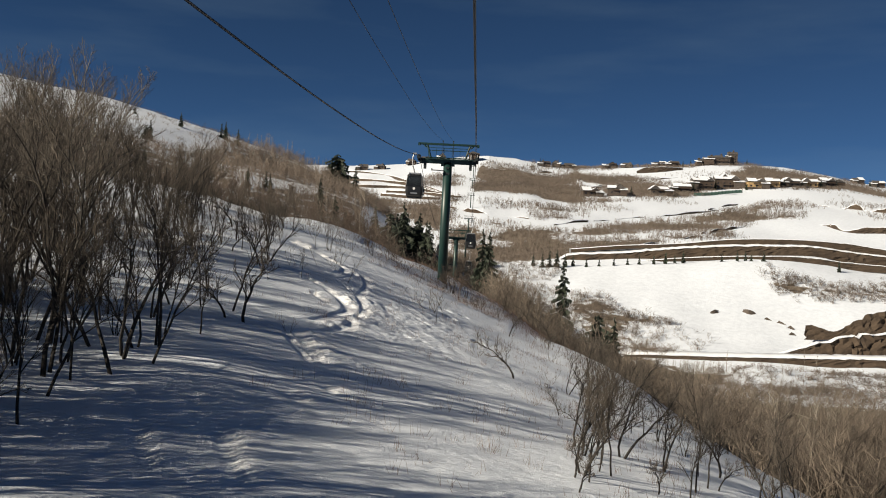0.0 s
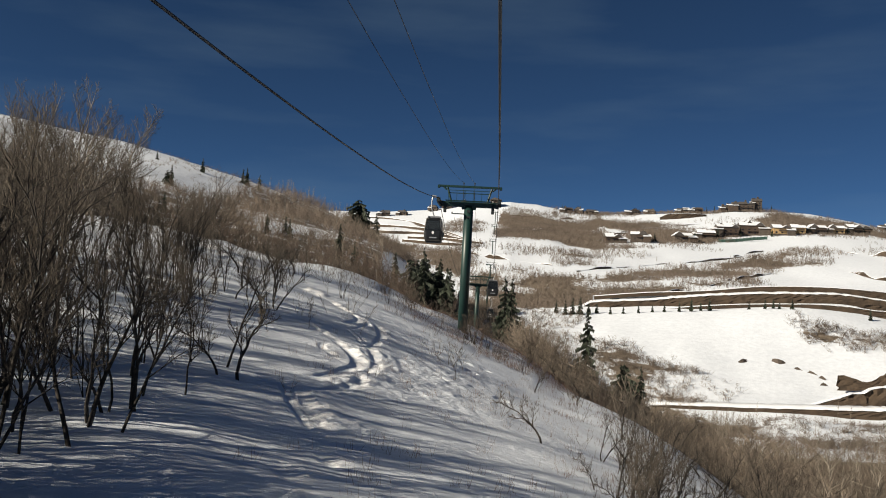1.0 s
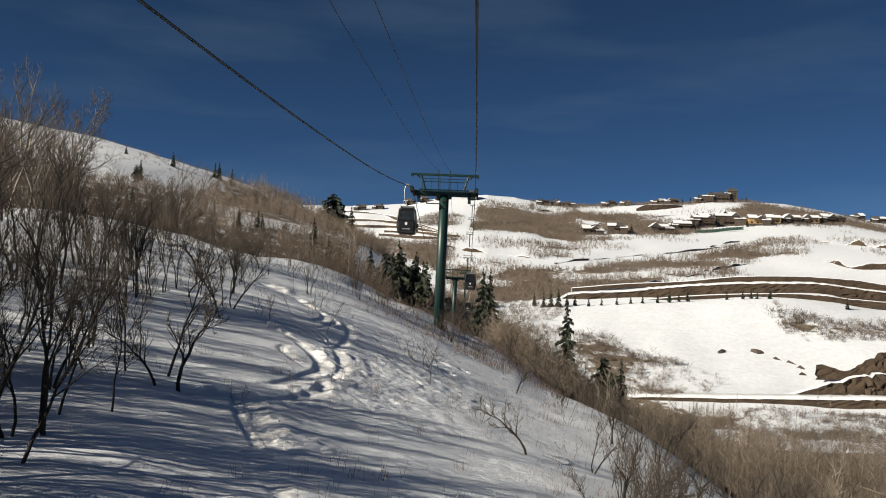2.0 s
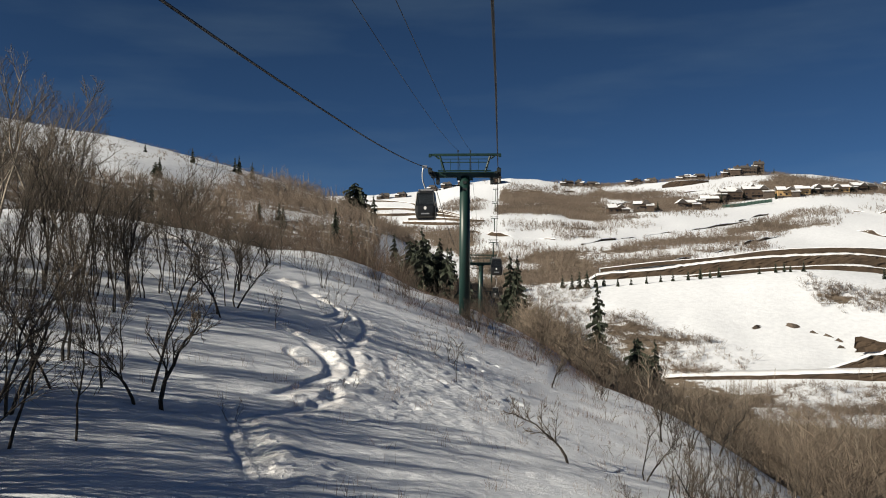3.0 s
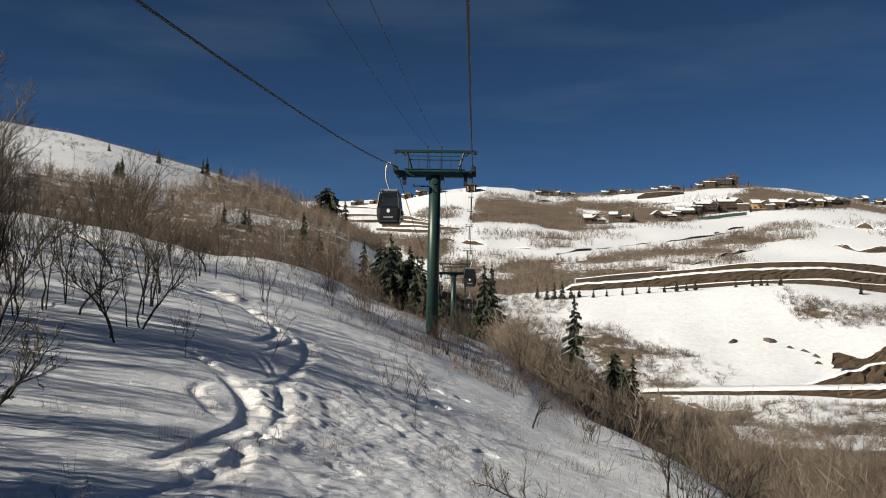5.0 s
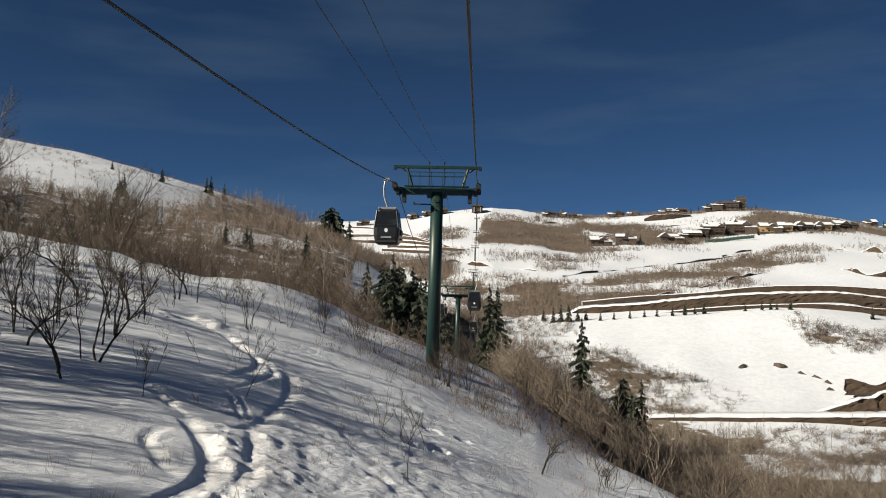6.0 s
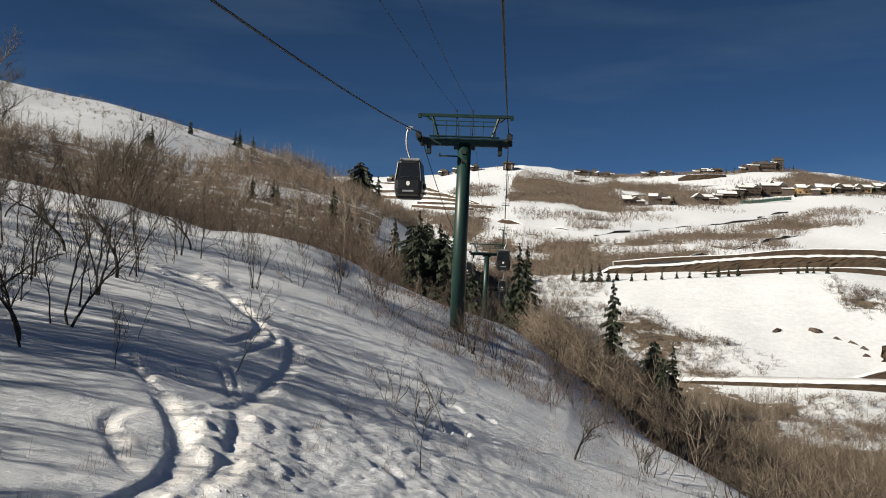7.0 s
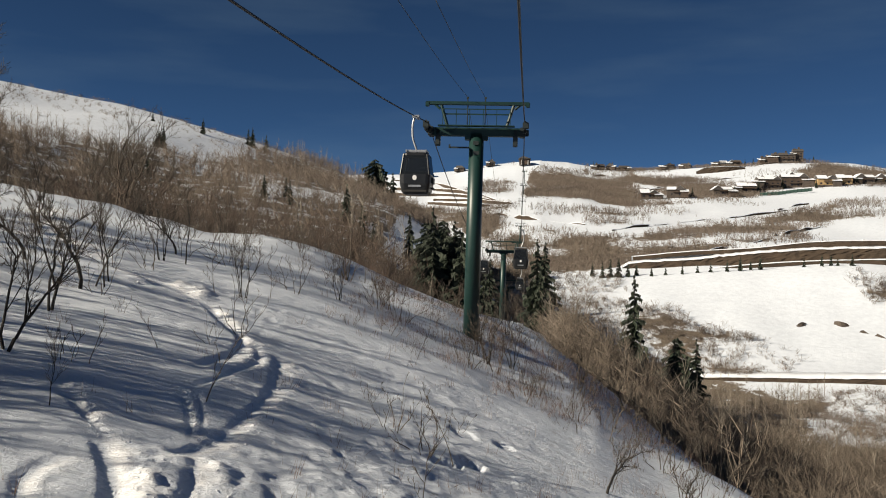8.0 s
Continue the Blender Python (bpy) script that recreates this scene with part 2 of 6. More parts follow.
# ------------------------------------------------------------ the lie of the land
def lattice(ix, iy, seed):
    h = (ix.astype(np.int64) * 374761393 + iy.astype(np.int64) * 668265263 + seed * 974711) & 0x7FFFFFFF
    h = ((h ^ (h >> 13)) * 1274126177) & 0x7FFFFFFF
    return ((h ^ (h >> 16)) & 0xFFFF) / 65535.0


def value_noise(x, y, size, seed):
    u, v = np.asarray(x, float) / size, np.asarray(y, float) / size
    i, j = np.floor(u), np.floor(v)
    fu, fv = u - i, v - j
    fu, fv = fu * fu * (3 - 2 * fu), fv * fv * (3 - 2 * fv)
    i, j = i.astype(np.int64), j.astype(np.int64)
    a, b = lattice(i, j, seed), lattice(i + 1, j, seed)
    c, d = lattice(i, j + 1, seed), lattice(i + 1, j + 1, seed)
    return (a + (b - a) * fu) * (1 - fv) + (c + (d - c) * fu) * fv - 0.5


def fbm(x, y, size, seed, octaves=4):
    return sum(value_noise(x, y, size / 2 ** k, seed + 17 * k) / 2 ** k for k in range(octaves))


def smax(a, b, k):
    h = np.clip(0.5 + 0.5 * (a - b) / k, 0, 1)
    return b + (a - b) * h + k * h * (1 - h)


def soft_ramp(d, round_by):
    """0 for d < 0, then rounding over into a straight ramp of slope 1."""
    d = np.maximum(d, 0)
    return np.sqrt(d * d + round_by * round_by) - round_by


def slope_edge(y):
    """Where the open slope rolls over into the gully."""
    return np.interp(y, [0, 40, 55, 66, 80, 93, 130, 200, 300], [28, 26.2, 22.4, 16.4, 10.4, 6.4, 4.4, 6, 6])


def near_slope(x, y):
    """The open snow slope under the line: it falls towards +x and rolls over at its edges."""
    u, v = np.clip(x, -52, 14) / 20, (np.clip(y, 24, 100) - 60) / 40
    z = -5.679 - 7.186 * u + 1.533 * v - 1.048 * u * u - 3.510 * u * v - 0.175 * v * v
    z = z - 0.579 * u * u * v + 1.718 * u * v * v - 0.352 * v ** 3 + 0.196 * u ** 3 + 0.06 * np.minimum(y - 24, 0)
    z = z - 0.12 * np.minimum(x + 52, 0) - 0.4 * np.maximum(x - 14, 0)
    edge = slope_edge(y)
    z = z - 0.42 * soft_ramp(x - edge + 5, 6.0) + 0.34 * soft_ramp(x - edge - 3, 5.0)
    crest = np.interp(x, [-60, -46, -33, -18, -8, 5], [92, 92, 97, 97, 98, 99])
    fall = np.interp(x, [-60, -30, -12, -4], [0.22, 0.22, 0.14, 0.075])
    z = z - 0.45 * np.exp(-(((x + 23) / 12) ** 2 + ((y - 93) / 17) ** 2)) + 0.4 * np.exp(-(((x + 42) / 6) ** 2 + ((y - 92) / 15) ** 2)) + 1.1 * np.exp(-(((x + 14.8) / 6) ** 2 + ((y - 95) / 13) ** 2))
    z = z + 1.1 * np.exp(-(((x - 11) / 5.0) ** 2 + ((y - 71) / 15) ** 2))
    lip = np.interp(y, [66, 74, 79, 84, 88, 92], [2.2, 2.7, 3.1, 2.8, 2.0, 0.5])
    along = np.clip((y - 64) / 10, 0, 1) * np.clip((94 - y) / 6, 0, 1)
    z = z + 0.2 * along * np.where(x < lip, np.clip((x - lip + 6) / 6, 0, 1) ** 2, np.clip(1 - (x - lip) / 2.6, 0, 1) ** 1.5)
    return z - fall * soft_ramp(y - crest + 4, 7.0)


def brush_hill(x, y):
    """The brushy spur beyond the slope, whose crest comes down towards the line."""
    top = np.interp(x, [-700, -300, -206, -157, -125, -91, -60, -43, -26, 0, 30], [112, 76, 65.5, 60.0, 50.6, 38.0, 23.8, 16.0, 3, -22, -45])
    at = np.interp(x, [-300, -206, -157, -91, -43, -26, 0], [330, 360, 420, 410, 330, 280, 250])
    front = np.interp(x, [-250, -100, -40], [0.21, 0.16, 0.13])
    z = top - front * soft_ramp(at - y, 25) - 0.12 * soft_ramp(y - at, 40)
    return z + 5 * fbm(x, y, 70, 5, 3)


def far_hill(x, y):
    """The valley floor and the long hill on its other side."""
    z = np.interp(y, [-400, 0, 120, 200, 285, 314, 318.5, 336, 430, 438, 520, 640, 760, 900, 1000, 1150, 1230, 1700, 5000],
                  [-14, -19, -25, -31, -37, -37, -33.2, -32.6, -1, 0, 7, 24, 47, 69, 87, 122, 124, 90, 60])
    shelf = np.interp(x, [10, 40, 80, 135, 165, 200, 270], [-7, -5, -1.5, 2.5, 1.5, -1.5, -4])
    z = z + shelf * np.clip((y - 370) / 60, 0, 1) * np.clip((620 - y) / 100, 0, 1)
    up = np.clip(y - 520, 0, 630) / 630
    z = z + up * crest_lift(x)
    z = z + np.clip((y - 150) / 200, 0, 1) * 3.5 * fbm(x, y, 60, 9, 3) + up * 16 * fbm(x, y, 260, 3, 2)
    mound = np.interp(x, [58, 70, 80, 88, 98, 118, 150, 180], [0, 0.5, 3.8, 5.6, 4.4, 4.0, 4.0, 0])
    z = z + mound * np.exp(-((y - 285) / 17.0) ** 2)
    return z + 0.16 * soft_ramp(x - 60 - 0.32 * y, 40) * np.clip((330 - y) / 120, 0, 1)


def crest_lift(x):
    return np.interp(x, [-400, -178, -105, -60, -5, 30, 66, 130, 207, 269, 310, 378, 458, 600, 900], [-26, -19, -12, -2, 4, 1, -5, -5, -2, 3, 4, 0, -16, -25, -31])


def land(x, y):
    x, y = np.asarray(x, float), np.asarray(y, float)
    z = smax(near_slope(x, y), smax(brush_hill(x, y), far_hill(x, y), 6.0), 2.5)
    brow = np.exp(-((y - 93) / 6.0) ** 2) * np.clip((4 - x) / 6, 0, 1) * np.clip((x + 60) / 10, 0, 1)
    return z + 0.35 * fbm(x, y, 9, 21, 3) + 0.9 * brow * fbm(x, y, 5.5, 25, 3)


# the land ends
# ------------------------------------------------------------ ground sheet
# Lines that skiers cut into the slope, as turns seen from above.
# each: its line, half the width of its floor, its depth, the width and the height of the bank below it
HIGH_TRAIL = ([(-27.0, 83.3), (-22.4, 76.4), (-18.5, 73.3), (-14.7, 72.6), (-12.7, 71.7)], 0.16, 0.07, 0.8, 0.14)
HOOK = ([(-12.7, 71.7), (-10.9, 69.3), (-9.9, 68.0), (-9.4, 66.4), (-9.3, 65.1), (-9.4, 63.8), (-9.5, 62.6)], 0.16, 0.1, 0.35, 0.05)
INNER_HOOK = ([(-9.6, 68.2), (-8.9, 66.8), (-8.5, 65.2), (-8.6, 63.7), (-8.7, 62.6), (-9.0, 60.9)], 0.08, 0.07, 0.2, 0.04)
RIGHT_ARC = ([(-8.5, 67.6), (-8.0, 66.0), (-7.5, 64.0), (-7.25, 62.3), (-7.1, 60.5), (-7.1, 59.2), (-7.2, 57.9), (-7.4, 57.0), (-7.9, 56.0)], 0.12, 0.075, 0.34, 0.06)
LINK = ([(-9.2, 61.0), (-8.4, 59.7), (-7.9, 58.7), (-7.4, 57.6)], 0.075, 0.085, 0.1, 0.03)
LINK_TWIN = ([(-8.8, 61.2), (-8.1, 59.9), (-7.7, 58.9), (-7.35, 58.1)], 0.075, 0.085, 0.1, 0.03)
RIGHT_TURN = ([(-7.3, 57.4), (-6.8, 56.2), (-6.5, 55.1), (-6.25, 53.8), (-6.1, 52.1), (-6.1, 50.8), (-6.2, 49.9)], 0.09, 0.085, 0.5, 0.09)
LEFT_LEAD = ([(-11.8, 59.5), (-11.0, 58.3), (-10.1, 57.5), (-9.2, 56.5)], 0.1, 0.07, 0.25, 0.04)
LEFT_TWIN = ([(-11.2, 59.1), (-10.5, 58.1), (-9.6, 57.1), (-8.4, 56.1)], 0.07, 0.05, 0.16, 0.03)
LEFT_TURN = ([(-9.2, 56.5), (-8.3, 55.4), (-7.6, 54.2), (-7.1, 53.0), (-6.9, 51.8), (-7.0, 50.6), (-7.2, 49.1), (-7.6, 47.5), (-8.1, 46.3)], 0.18, 0.11, 0.55, 0.1)
LOOP = ([(-8.9, 55.4), (-9.15, 54.4), (-9.0, 53.4), (-8.4, 52.5), (-7.8, 51.8), (-7.2, 51.3)], 0.11, 0.07, 0.4, 0.06)
LOWER_TURN = ([(-6.8, 50.1), (-6.2, 49.1), (-6.1, 48.0), (-6.4, 46.6), (-7.0, 45.2), (-7.6, 43.9), (-8.1, 43.0)], 0.2, 0.12, 0.4, 0.06)
LEFT_PAIR = ([(-8.8, 44.8), (-8.1, 42.9), (-7.5, 41.4), (-6.7, 39.8), (-6.0, 38.2)], 0.13, 0.1, 0.35, 0.09)
RIGHT_PAIR = ([(-8.3, 44.3), (-7.6, 43.0), (-6.8, 41.1), (-6.2, 39.8), (-5.5, 38.4)], 0.15, 0.11, 0.7, 0.13)
MARKS = [([(-9.1, 28.0), (-8.5, 26.8), (-7.9, 25.8), (-7.3, 24.7)], 0.14, 0.08, 0.3, 0.05),
         ([(-8.6, 31.2), (-8.0, 30.2), (-7.6, 29.4)], 0.12, 0.07, 0.3, 0.05),
         ([(-7.0, 29.1), (-6.2, 27.2), (-5.5, 25.5), (-4.8, 24.1)], 0.16, 0.08, 0.45, 0.07),
         ([(-6.4, 34.2), (-5.7, 33.2), (-5.0, 32.7), (-4.2, 32.5)], 0.16, 0.07, 0.6, 0.1),
         ([(-5.3, 36.4), (-4.9, 35.6), (-4.4, 35.1), (-3.8, 34.8)], 0.16, 0.08, 0.5, 0.09)]
TRACKS = [HIGH_TRAIL, HOOK, INNER_HOOK, RIGHT_ARC, LINK, LINK_TWIN, RIGHT_TURN, LEFT_LEAD, LEFT_TWIN, LEFT_TURN, LOOP, LOWER_TURN, LEFT_PAIR, RIGHT_PAIR, *MARKS]


# Small hollows of the slope, tinted with litter colour in place of their shade.
PITS = [(-2.25, 63.5, 0.42, 0.24), (-1.5, 64.4, 0.46, 0.22), (-0.8, 67.6, 0.34, 0.08), (-2.0, 67.3, 0.36, 0.06), (-3.0, 57.4, 0.4, 0.07), (0.5, 58.8, 0.4, 0.06), (-3.5, 50.6, 0.4, 0.07)]


def smooth_line(points, step):
    """A Catmull-Rom line through the points, cut into short steps."""
    p = [np.array(q, float) for q in points]
    p = [2 * p[0] - p[1]] + p + [2 * p[-1] - p[-2]]
    out = []
    for a, b, c, d in zip(p, p[1:], p[2:], p[3:]):
        n = max(2, int(np.linalg.norm(c - b) / step))
        for k in range(n):
            t = k / n
            out.append(0.5 * (2 * b + (c - a) * t + (2 * a - 5 * b + 4 * c - d) * t * t + (3 * b - a - 3 * c + d) * t ** 3))
    out.append(p[-2])
    return np.array(out)


def carve(x, y, z):
    """Ski tracks with a sharp upper lip and a crumbled bank below, and the churned snow beside them."""
    z = z.copy()
    calm, bank_light = np.ones(len(x)), np.zeros(len(x))
    for n, (points, half, depth, bank_wide, bank_tall) in enumerate(TRACKS):
        line = smooth_line(points, 0.22)
        lo, hi = line.min(0) - 3.0, line.max(0) + 3.0
        at = np.nonzero((x > lo[0]) & (x < hi[0]) & (y > lo[1]) & (y < hi[1]))[0]
        px, py = x[at], y[at]
        best, below, along = np.full(len(at), 9.0), np.zeros(len(at)), np.zeros(len(at))
        total = len(line) - 1
        for i, ((ax, ay), (bx, by)) in enumerate(zip(line, line[1:])):
            dx, dy = bx - ax, by - ay
            k = np.clip(((px - ax) * dx + (py - ay) * dy) / (dx * dx + dy * dy), 0, 1)
            ox, oy = px - ax - k * dx, py - ay - k * dy
            d = np.hypot(ox, oy)
            closer = d < best
            best, below = np.where(closer, d, best), np.where(closer, np.sign(ox - 0.3 * oy), below)
            along = np.where(closer, i + k, along)
        u = below * best + 0.05 * fbm(px, py, 0.5, 131 + n, 2)      # above the track: negative; below it: positive
        fade = np.clip(along / 4, 0, 1) * np.clip((total - along) / 4, 0, 1)
        crumb = fbm(0.8 * px + 0.6 * py, 0.8 * py - 0.6 * px, 0.34, 31 + n, 3)
        uneven = np.clip(0.95 + 0.9 * value_noise(px, py, 1.5, 91 + n), 0.45, 1.4)
        wide = bank_wide * np.clip(1.0 + 0.9 * value_noise(px, py, 1.1, 81 + n), 0.5, 1.5)
        lip = np.clip((u + half + 0.06) / 0.09, 0, 1)
        rise = np.clip((u - half * 0.6) / wide, 0, 1)
        tail = np.exp(-(np.maximum(u - half * 0.6 - wide, 0) / (0.5 + 1.1 * bank_wide)) ** 2)
        bank = bank_tall * uneven * rise * tail * (1 + 1.1 * crumb)
        z[at] += 0.8 * fade * np.where(u < half * 0.6, -depth * lip, -depth * (1 - rise) + 1.25 * bank)
        calm[at] = np.minimum(calm[at], np.clip((best - 0.5) / 0.8, 0, 1))
        # mask of the sun-facing bank, where sunlight is put into the snow colour
        bank_light[at] = np.maximum(bank_light[at], fade * np.clip((u - half * 0.4) / 0.1, 0, 1) * np.clip(1.2 - (u - half * 0.6) / (1.5 * wide) + 1.4 * crumb, 0, 1))
    churn = np.exp(-(((x + 3.2) / 4.2) ** 2 + ((y - 57) / 12.0) ** 2)) + 0.5 * np.exp(-(((x + 12) / 7.0) ** 2 + ((y - 72) / 5.0) ** 2))
    rx, ry = 0.87 * x + 0.5 * y, 0.87 * y - 0.5 * x
    crust = fbm(0.7 * rx, ry, 1.0, 41, 5)
    slabs = np.clip((crust - 0.12) / 0.07, 0, 1) + 0.5 * np.clip((crust - 0.3) / 0.06, 0, 1)
    plates = fbm(rx, 0.8 * ry, 0.5, 49, 3)
    z += np.clip(churn, 0, 0.85) * calm * (0.034 * slabs + 0.028 * np.clip((plates - 0.14) / 0.04, 0, 1) - 0.034 * np.clip((-0.22 - plates) / 0.04, 0, 1) + 0.045 * fbm(rx, 1.3 * ry, 0.24, 47, 2) + 0.04 * fbm(rx, ry, 2.1, 45, 2))
    for px, py, wide, deep in PITS:
        z -= 1.3 * deep * np.clip((1.3 - np.hypot((x - px) / wide, (y - py) / (0.8 * wide)) + 0.9 * fbm(x, y, 0.5, 57, 2)) / 0.35, 0, 1)
    small = np.exp(-np.maximum(np.hypot(x, y - 52) - 50, 0) / 20)
    return z + small * (0.035 * value_noise(x, y, 0.42, 51) + 0.07 * value_noise(x * 0.6, y, 2.3, 53)), bank_light


def steps(inner0, inner1, fine, grow, end0, end1):
    mid = np.arange(inner0, inner1, fine)
    out, s, p = [], fine, inner1
    while p < end1:
        out.append(p)
        s = s * (1 + grow)
        p += s
    back, s, q = [], fine, inner0 - fine
    while q > end0:
        back.append(q)
        s = s * (1 + grow)
        q -= s
    return np.array([end0] + back[::-1] + list(mid) + out + [end1])


def bald(x, y, z):
    """The open snow near the top of the brushy hill."""
    edge = np.interp(x, [-190, -150, -136, -116, -104, -98, -90], [282, 262, 258, 252, 282, 320, 360]) + 22 * fbm(x, y, 30, 91, 3)
    open_top = np.clip((y - edge) / 12, 0, 1) * np.clip((-103 - x) / 8, 0, 1)
    lane = np.exp(-((y - np.interp(x, [-104, -86, -71, -55], [280, 285, 268, 278]) - 8 * fbm(x, y, 18, 93, 2)) / 6) ** 2) * np.clip((-52 - x) / 8, 0, 1) * np.clip((x + 106) / 8, 0, 1)
    return np.maximum(open_top, lane)


def corridor(x, y):
    """The cleared strip of snow under the ropeway, beside the spruces."""
    return np.clip((x + 36 + 0.06 * (y - 230)) / 2, 0, 1) * np.clip((-24 + 0.05 * (y - 250) - x) / 2, 0, 1) * np.clip((y - 228) / 6, 0, 1) * np.clip((285 - y) / 8, 0, 1)


def past_mound(x, y):
    """The snowy mound by the valley road, right of the gully's brush."""
    return (x > np.interp(y, [205, 239, 314], [46, 58, 86]) + 6 * fbm(x, y, 12, 97, 2)) & (y > 205)


def litter(x, y, z):
    """How far leaf litter shows through the snow: 0 clean snow, 1 bare litter."""
    n = near_slope(x, y)
    off_slope = np.maximum(np.clip((z - n - 0.2) / 1.5, 0, 1), np.clip((x - slope_edge(y) - 1) / 4, 0, 1))
    hill = np.clip((-8 - x) / 6, 0, 1) * np.clip((y - 112) / 20, 0, 1) * np.clip((500 - y) / 60, 0, 1)
    open_snow = bald(x, y, z)
    gully = np.clip((x - 8) / 6, 0, 1) * np.clip((290 + np.clip(100 - x, 0, 70) - y) / 20, 0, 1)
    gully = gully * np.where(past_mound(x, y), 0.5, 1.0)
    # no soil here: a litter tint that paints the hollows' shade
    bare = sum(0.3 * np.clip(1.4 - np.hypot((x - px) / wide, (y - py) / (0.75 * wide)), 0, 1) for px, py, wide, deep in PITS)
    far = np.clip((y - 330) / 60, 0, 1) * np.clip((x + np.where(y > 540, 150, 40)) / 30, 0, 1) * brush_cover(x, y)
    return np.clip(np.maximum(hill * (0.5 - 0.42 * open_snow) * (1 - corridor(x, y)), np.maximum(gully * off_slope * 0.6, 0.55 * low_cover(x, y))) + far * 0.72 + bare, 0, 1)


# Belts of brush on the far hill: rows of x, lower y, upper y, weight.
UPPER_BELT = [(-19, 821, 1077, 0), (-15, 798, 1094, 0.95), (4, 787, 1097, 1), (27, 788, 1103, 1), (50, 787, 1108, 0.95), (71, 771, 1099, 0.8), (89, 763, 1068, 0.6), (99, 811, 1009, 0)]
STREAK_BELT = [(76, 1054, 1113, 0), (82, 1040, 1112, 0.6), (105, 986, 1106, 0.7), (130, 928, 1079, 0.6), (156, 911, 1053, 0.6), (185, 938, 1023, 0.5), (197, 956, 1014, 0)]
HOUSE_BELT = [(82, 780, 866, 0), (87, 759, 881, 0.5), (122, 796, 935, 0.7), (159, 814, 990, 0.85), (198, 873, 993, 0.85), (225, 904, 963, 0.6), (300, 915, 985, 0.5), (380, 965, 1020, 0.4), (400, 980, 1010, 0)]
RIDGE_BELT = [(262, 985, 1019, 0), (267, 967, 1035, 0.6), (283, 962, 1046, 0.9), (308, 943, 1089, 0.9), (335, 941, 1093, 0.95), (371, 941, 1105, 0.9), (440, 1000, 1090, 0.7), (500, 1030, 1080, 0)]
MIDDLE_BELT = [(-40, 419, 600, 0), (-16, 419, 608, 0.9), (4, 453, 629, 1), (16, 452, 613, 1), (28, 440, 605, 1), (40, 455, 592, 0.95), (54, 496, 591, 0.85), (72, 501, 615, 0.8), (94, 531, 658, 0.8), (113, 543, 671, 0.75), (140, 566, 698, 0.7), (168, 629, 713, 0.75), (198, 677, 745, 0.8), (222, 706, 767, 0.7), (250, 740, 800, 0.5), (278, 782, 818, 0.3), (287, 795, 819, 0)]
FAINT_BELT = [(-14, 707, 723, 0), (-9, 700, 734, 0.3), (12, 695, 745, 0.4), (33, 663, 730, 0.6), (53, 663, 718, 0.6), (74, 674, 717, 0.4), (82, 687, 713, 0)]
SKYLINE_BELT = [(40, 1128, 1165, 0), (62, 1124, 1172, 0.55), (180, 1122, 1172, 0.6), (310, 1122, 1172, 0.6), (340, 1130, 1165, 0)]
SPUR_BELT = [(-130, 690, 760, 0), (-95, 660, 746, 0.9), (-58, 630, 728, 0.95), (-35, 570, 690, 0.85), (-18, 560, 640, 0)]
SHOULDER_BELT = [(-80, 860, 1000, 0), (-66, 840, 1050, 0.45), (-40, 830, 1010, 0.5), (-26, 850, 960, 0)]
HEAD_BELT = [(-54, 700, 760, 0), (-46, 700, 762, 0.6), (-28, 700, 748, 0.6), (-18, 710, 740, 0)]
BELTS = [UPPER_BELT, STREAK_BELT, HOUSE_BELT, RIDGE_BELT, MIDDLE_BELT, FAINT_BELT, SKYLINE_BELT, SPUR_BELT, SHOULDER_BELT, HEAD_BELT]
# Brush on the slope below the roads.
SLOPE_BRUSH = [(-5, 345, 405, 0), (4, 345, 398, 0.55), (24, 334, 392, 0.6), (35, 328, 390, 0.75), (46, 330, 388, 0.9), (54, 328, 378, 0.8), (63, 326, 370, 0.75), (72, 328, 362, 0.55), (81, 334, 352, 0.35), (88, 335, 349, 0)]
BANK_BRUSH = [(122, 395, 410, 0), (130, 390, 418, 0.9), (138, 388, 416, 0.8), (150, 388, 408, 0.7), (170, 392, 412, 0.8), (186, 400, 432, 0.9), (200, 410, 425, 0)]
MOUND_BRUSH = [(56, 214, 240, 0), (62, 214, 262, 0.7), (72, 212, 284, 0.6), (90, 212, 308, 0.6), (150, 212, 308, 0.6), (180, 220, 300, 0)]
HOLLOW_BRUSH = [(-48, 380, 450, 0), (-36, 378, 455, 0.8), (-4, 385, 445, 0.75), (8, 400, 440, 0.4), (30, 408, 428, 0.25), (38, 410, 420, 0)]
TERRACE_BRUSH = [(20, 470, 500, 0), (60, 485, 520, 0.05), (200, 500, 600, 0.05), (300, 520, 600, 0)]
LOW_BELTS = [SLOPE_BRUSH, BANK_BRUSH, MOUND_BRUSH, HOLLOW_BRUSH, TERRACE_BRUSH]


def belts(rows, x, y, soft):
    w = np.zeros(np.shape(x))
    for knots in rows:
        kx, lo, hi, k = zip(*knots)
        weight = np.interp(x, kx, k, 0, 0)
        w = np.maximum(w, weight * np.clip((y - np.interp(x, kx, lo)) / soft + 0.5, 0, 1) * np.clip((np.interp(x, kx, hi) - y) / soft + 0.5, 0, 1))
    return w


def brush_cover(x, y):
    ragged = y + 34 * fbm(x, y, 34, 63, 4)
    lanes = 1.15 + 1.5 * fbm(x, 2.6 * y, 60, 61, 4) + 0.8 * fbm(x, y, 16, 69, 2)
    return np.clip(belts(BELTS, x, ragged, 26) * lanes, 0, 1)


def low_cover(x, y):
    return np.clip(belts(LOW_BELTS, x, y + 8 * fbm(x, y, 14, 65, 3), 7) * (1.0 + 1.6 * fbm(x, y, 15, 67, 3)), 0, 1)


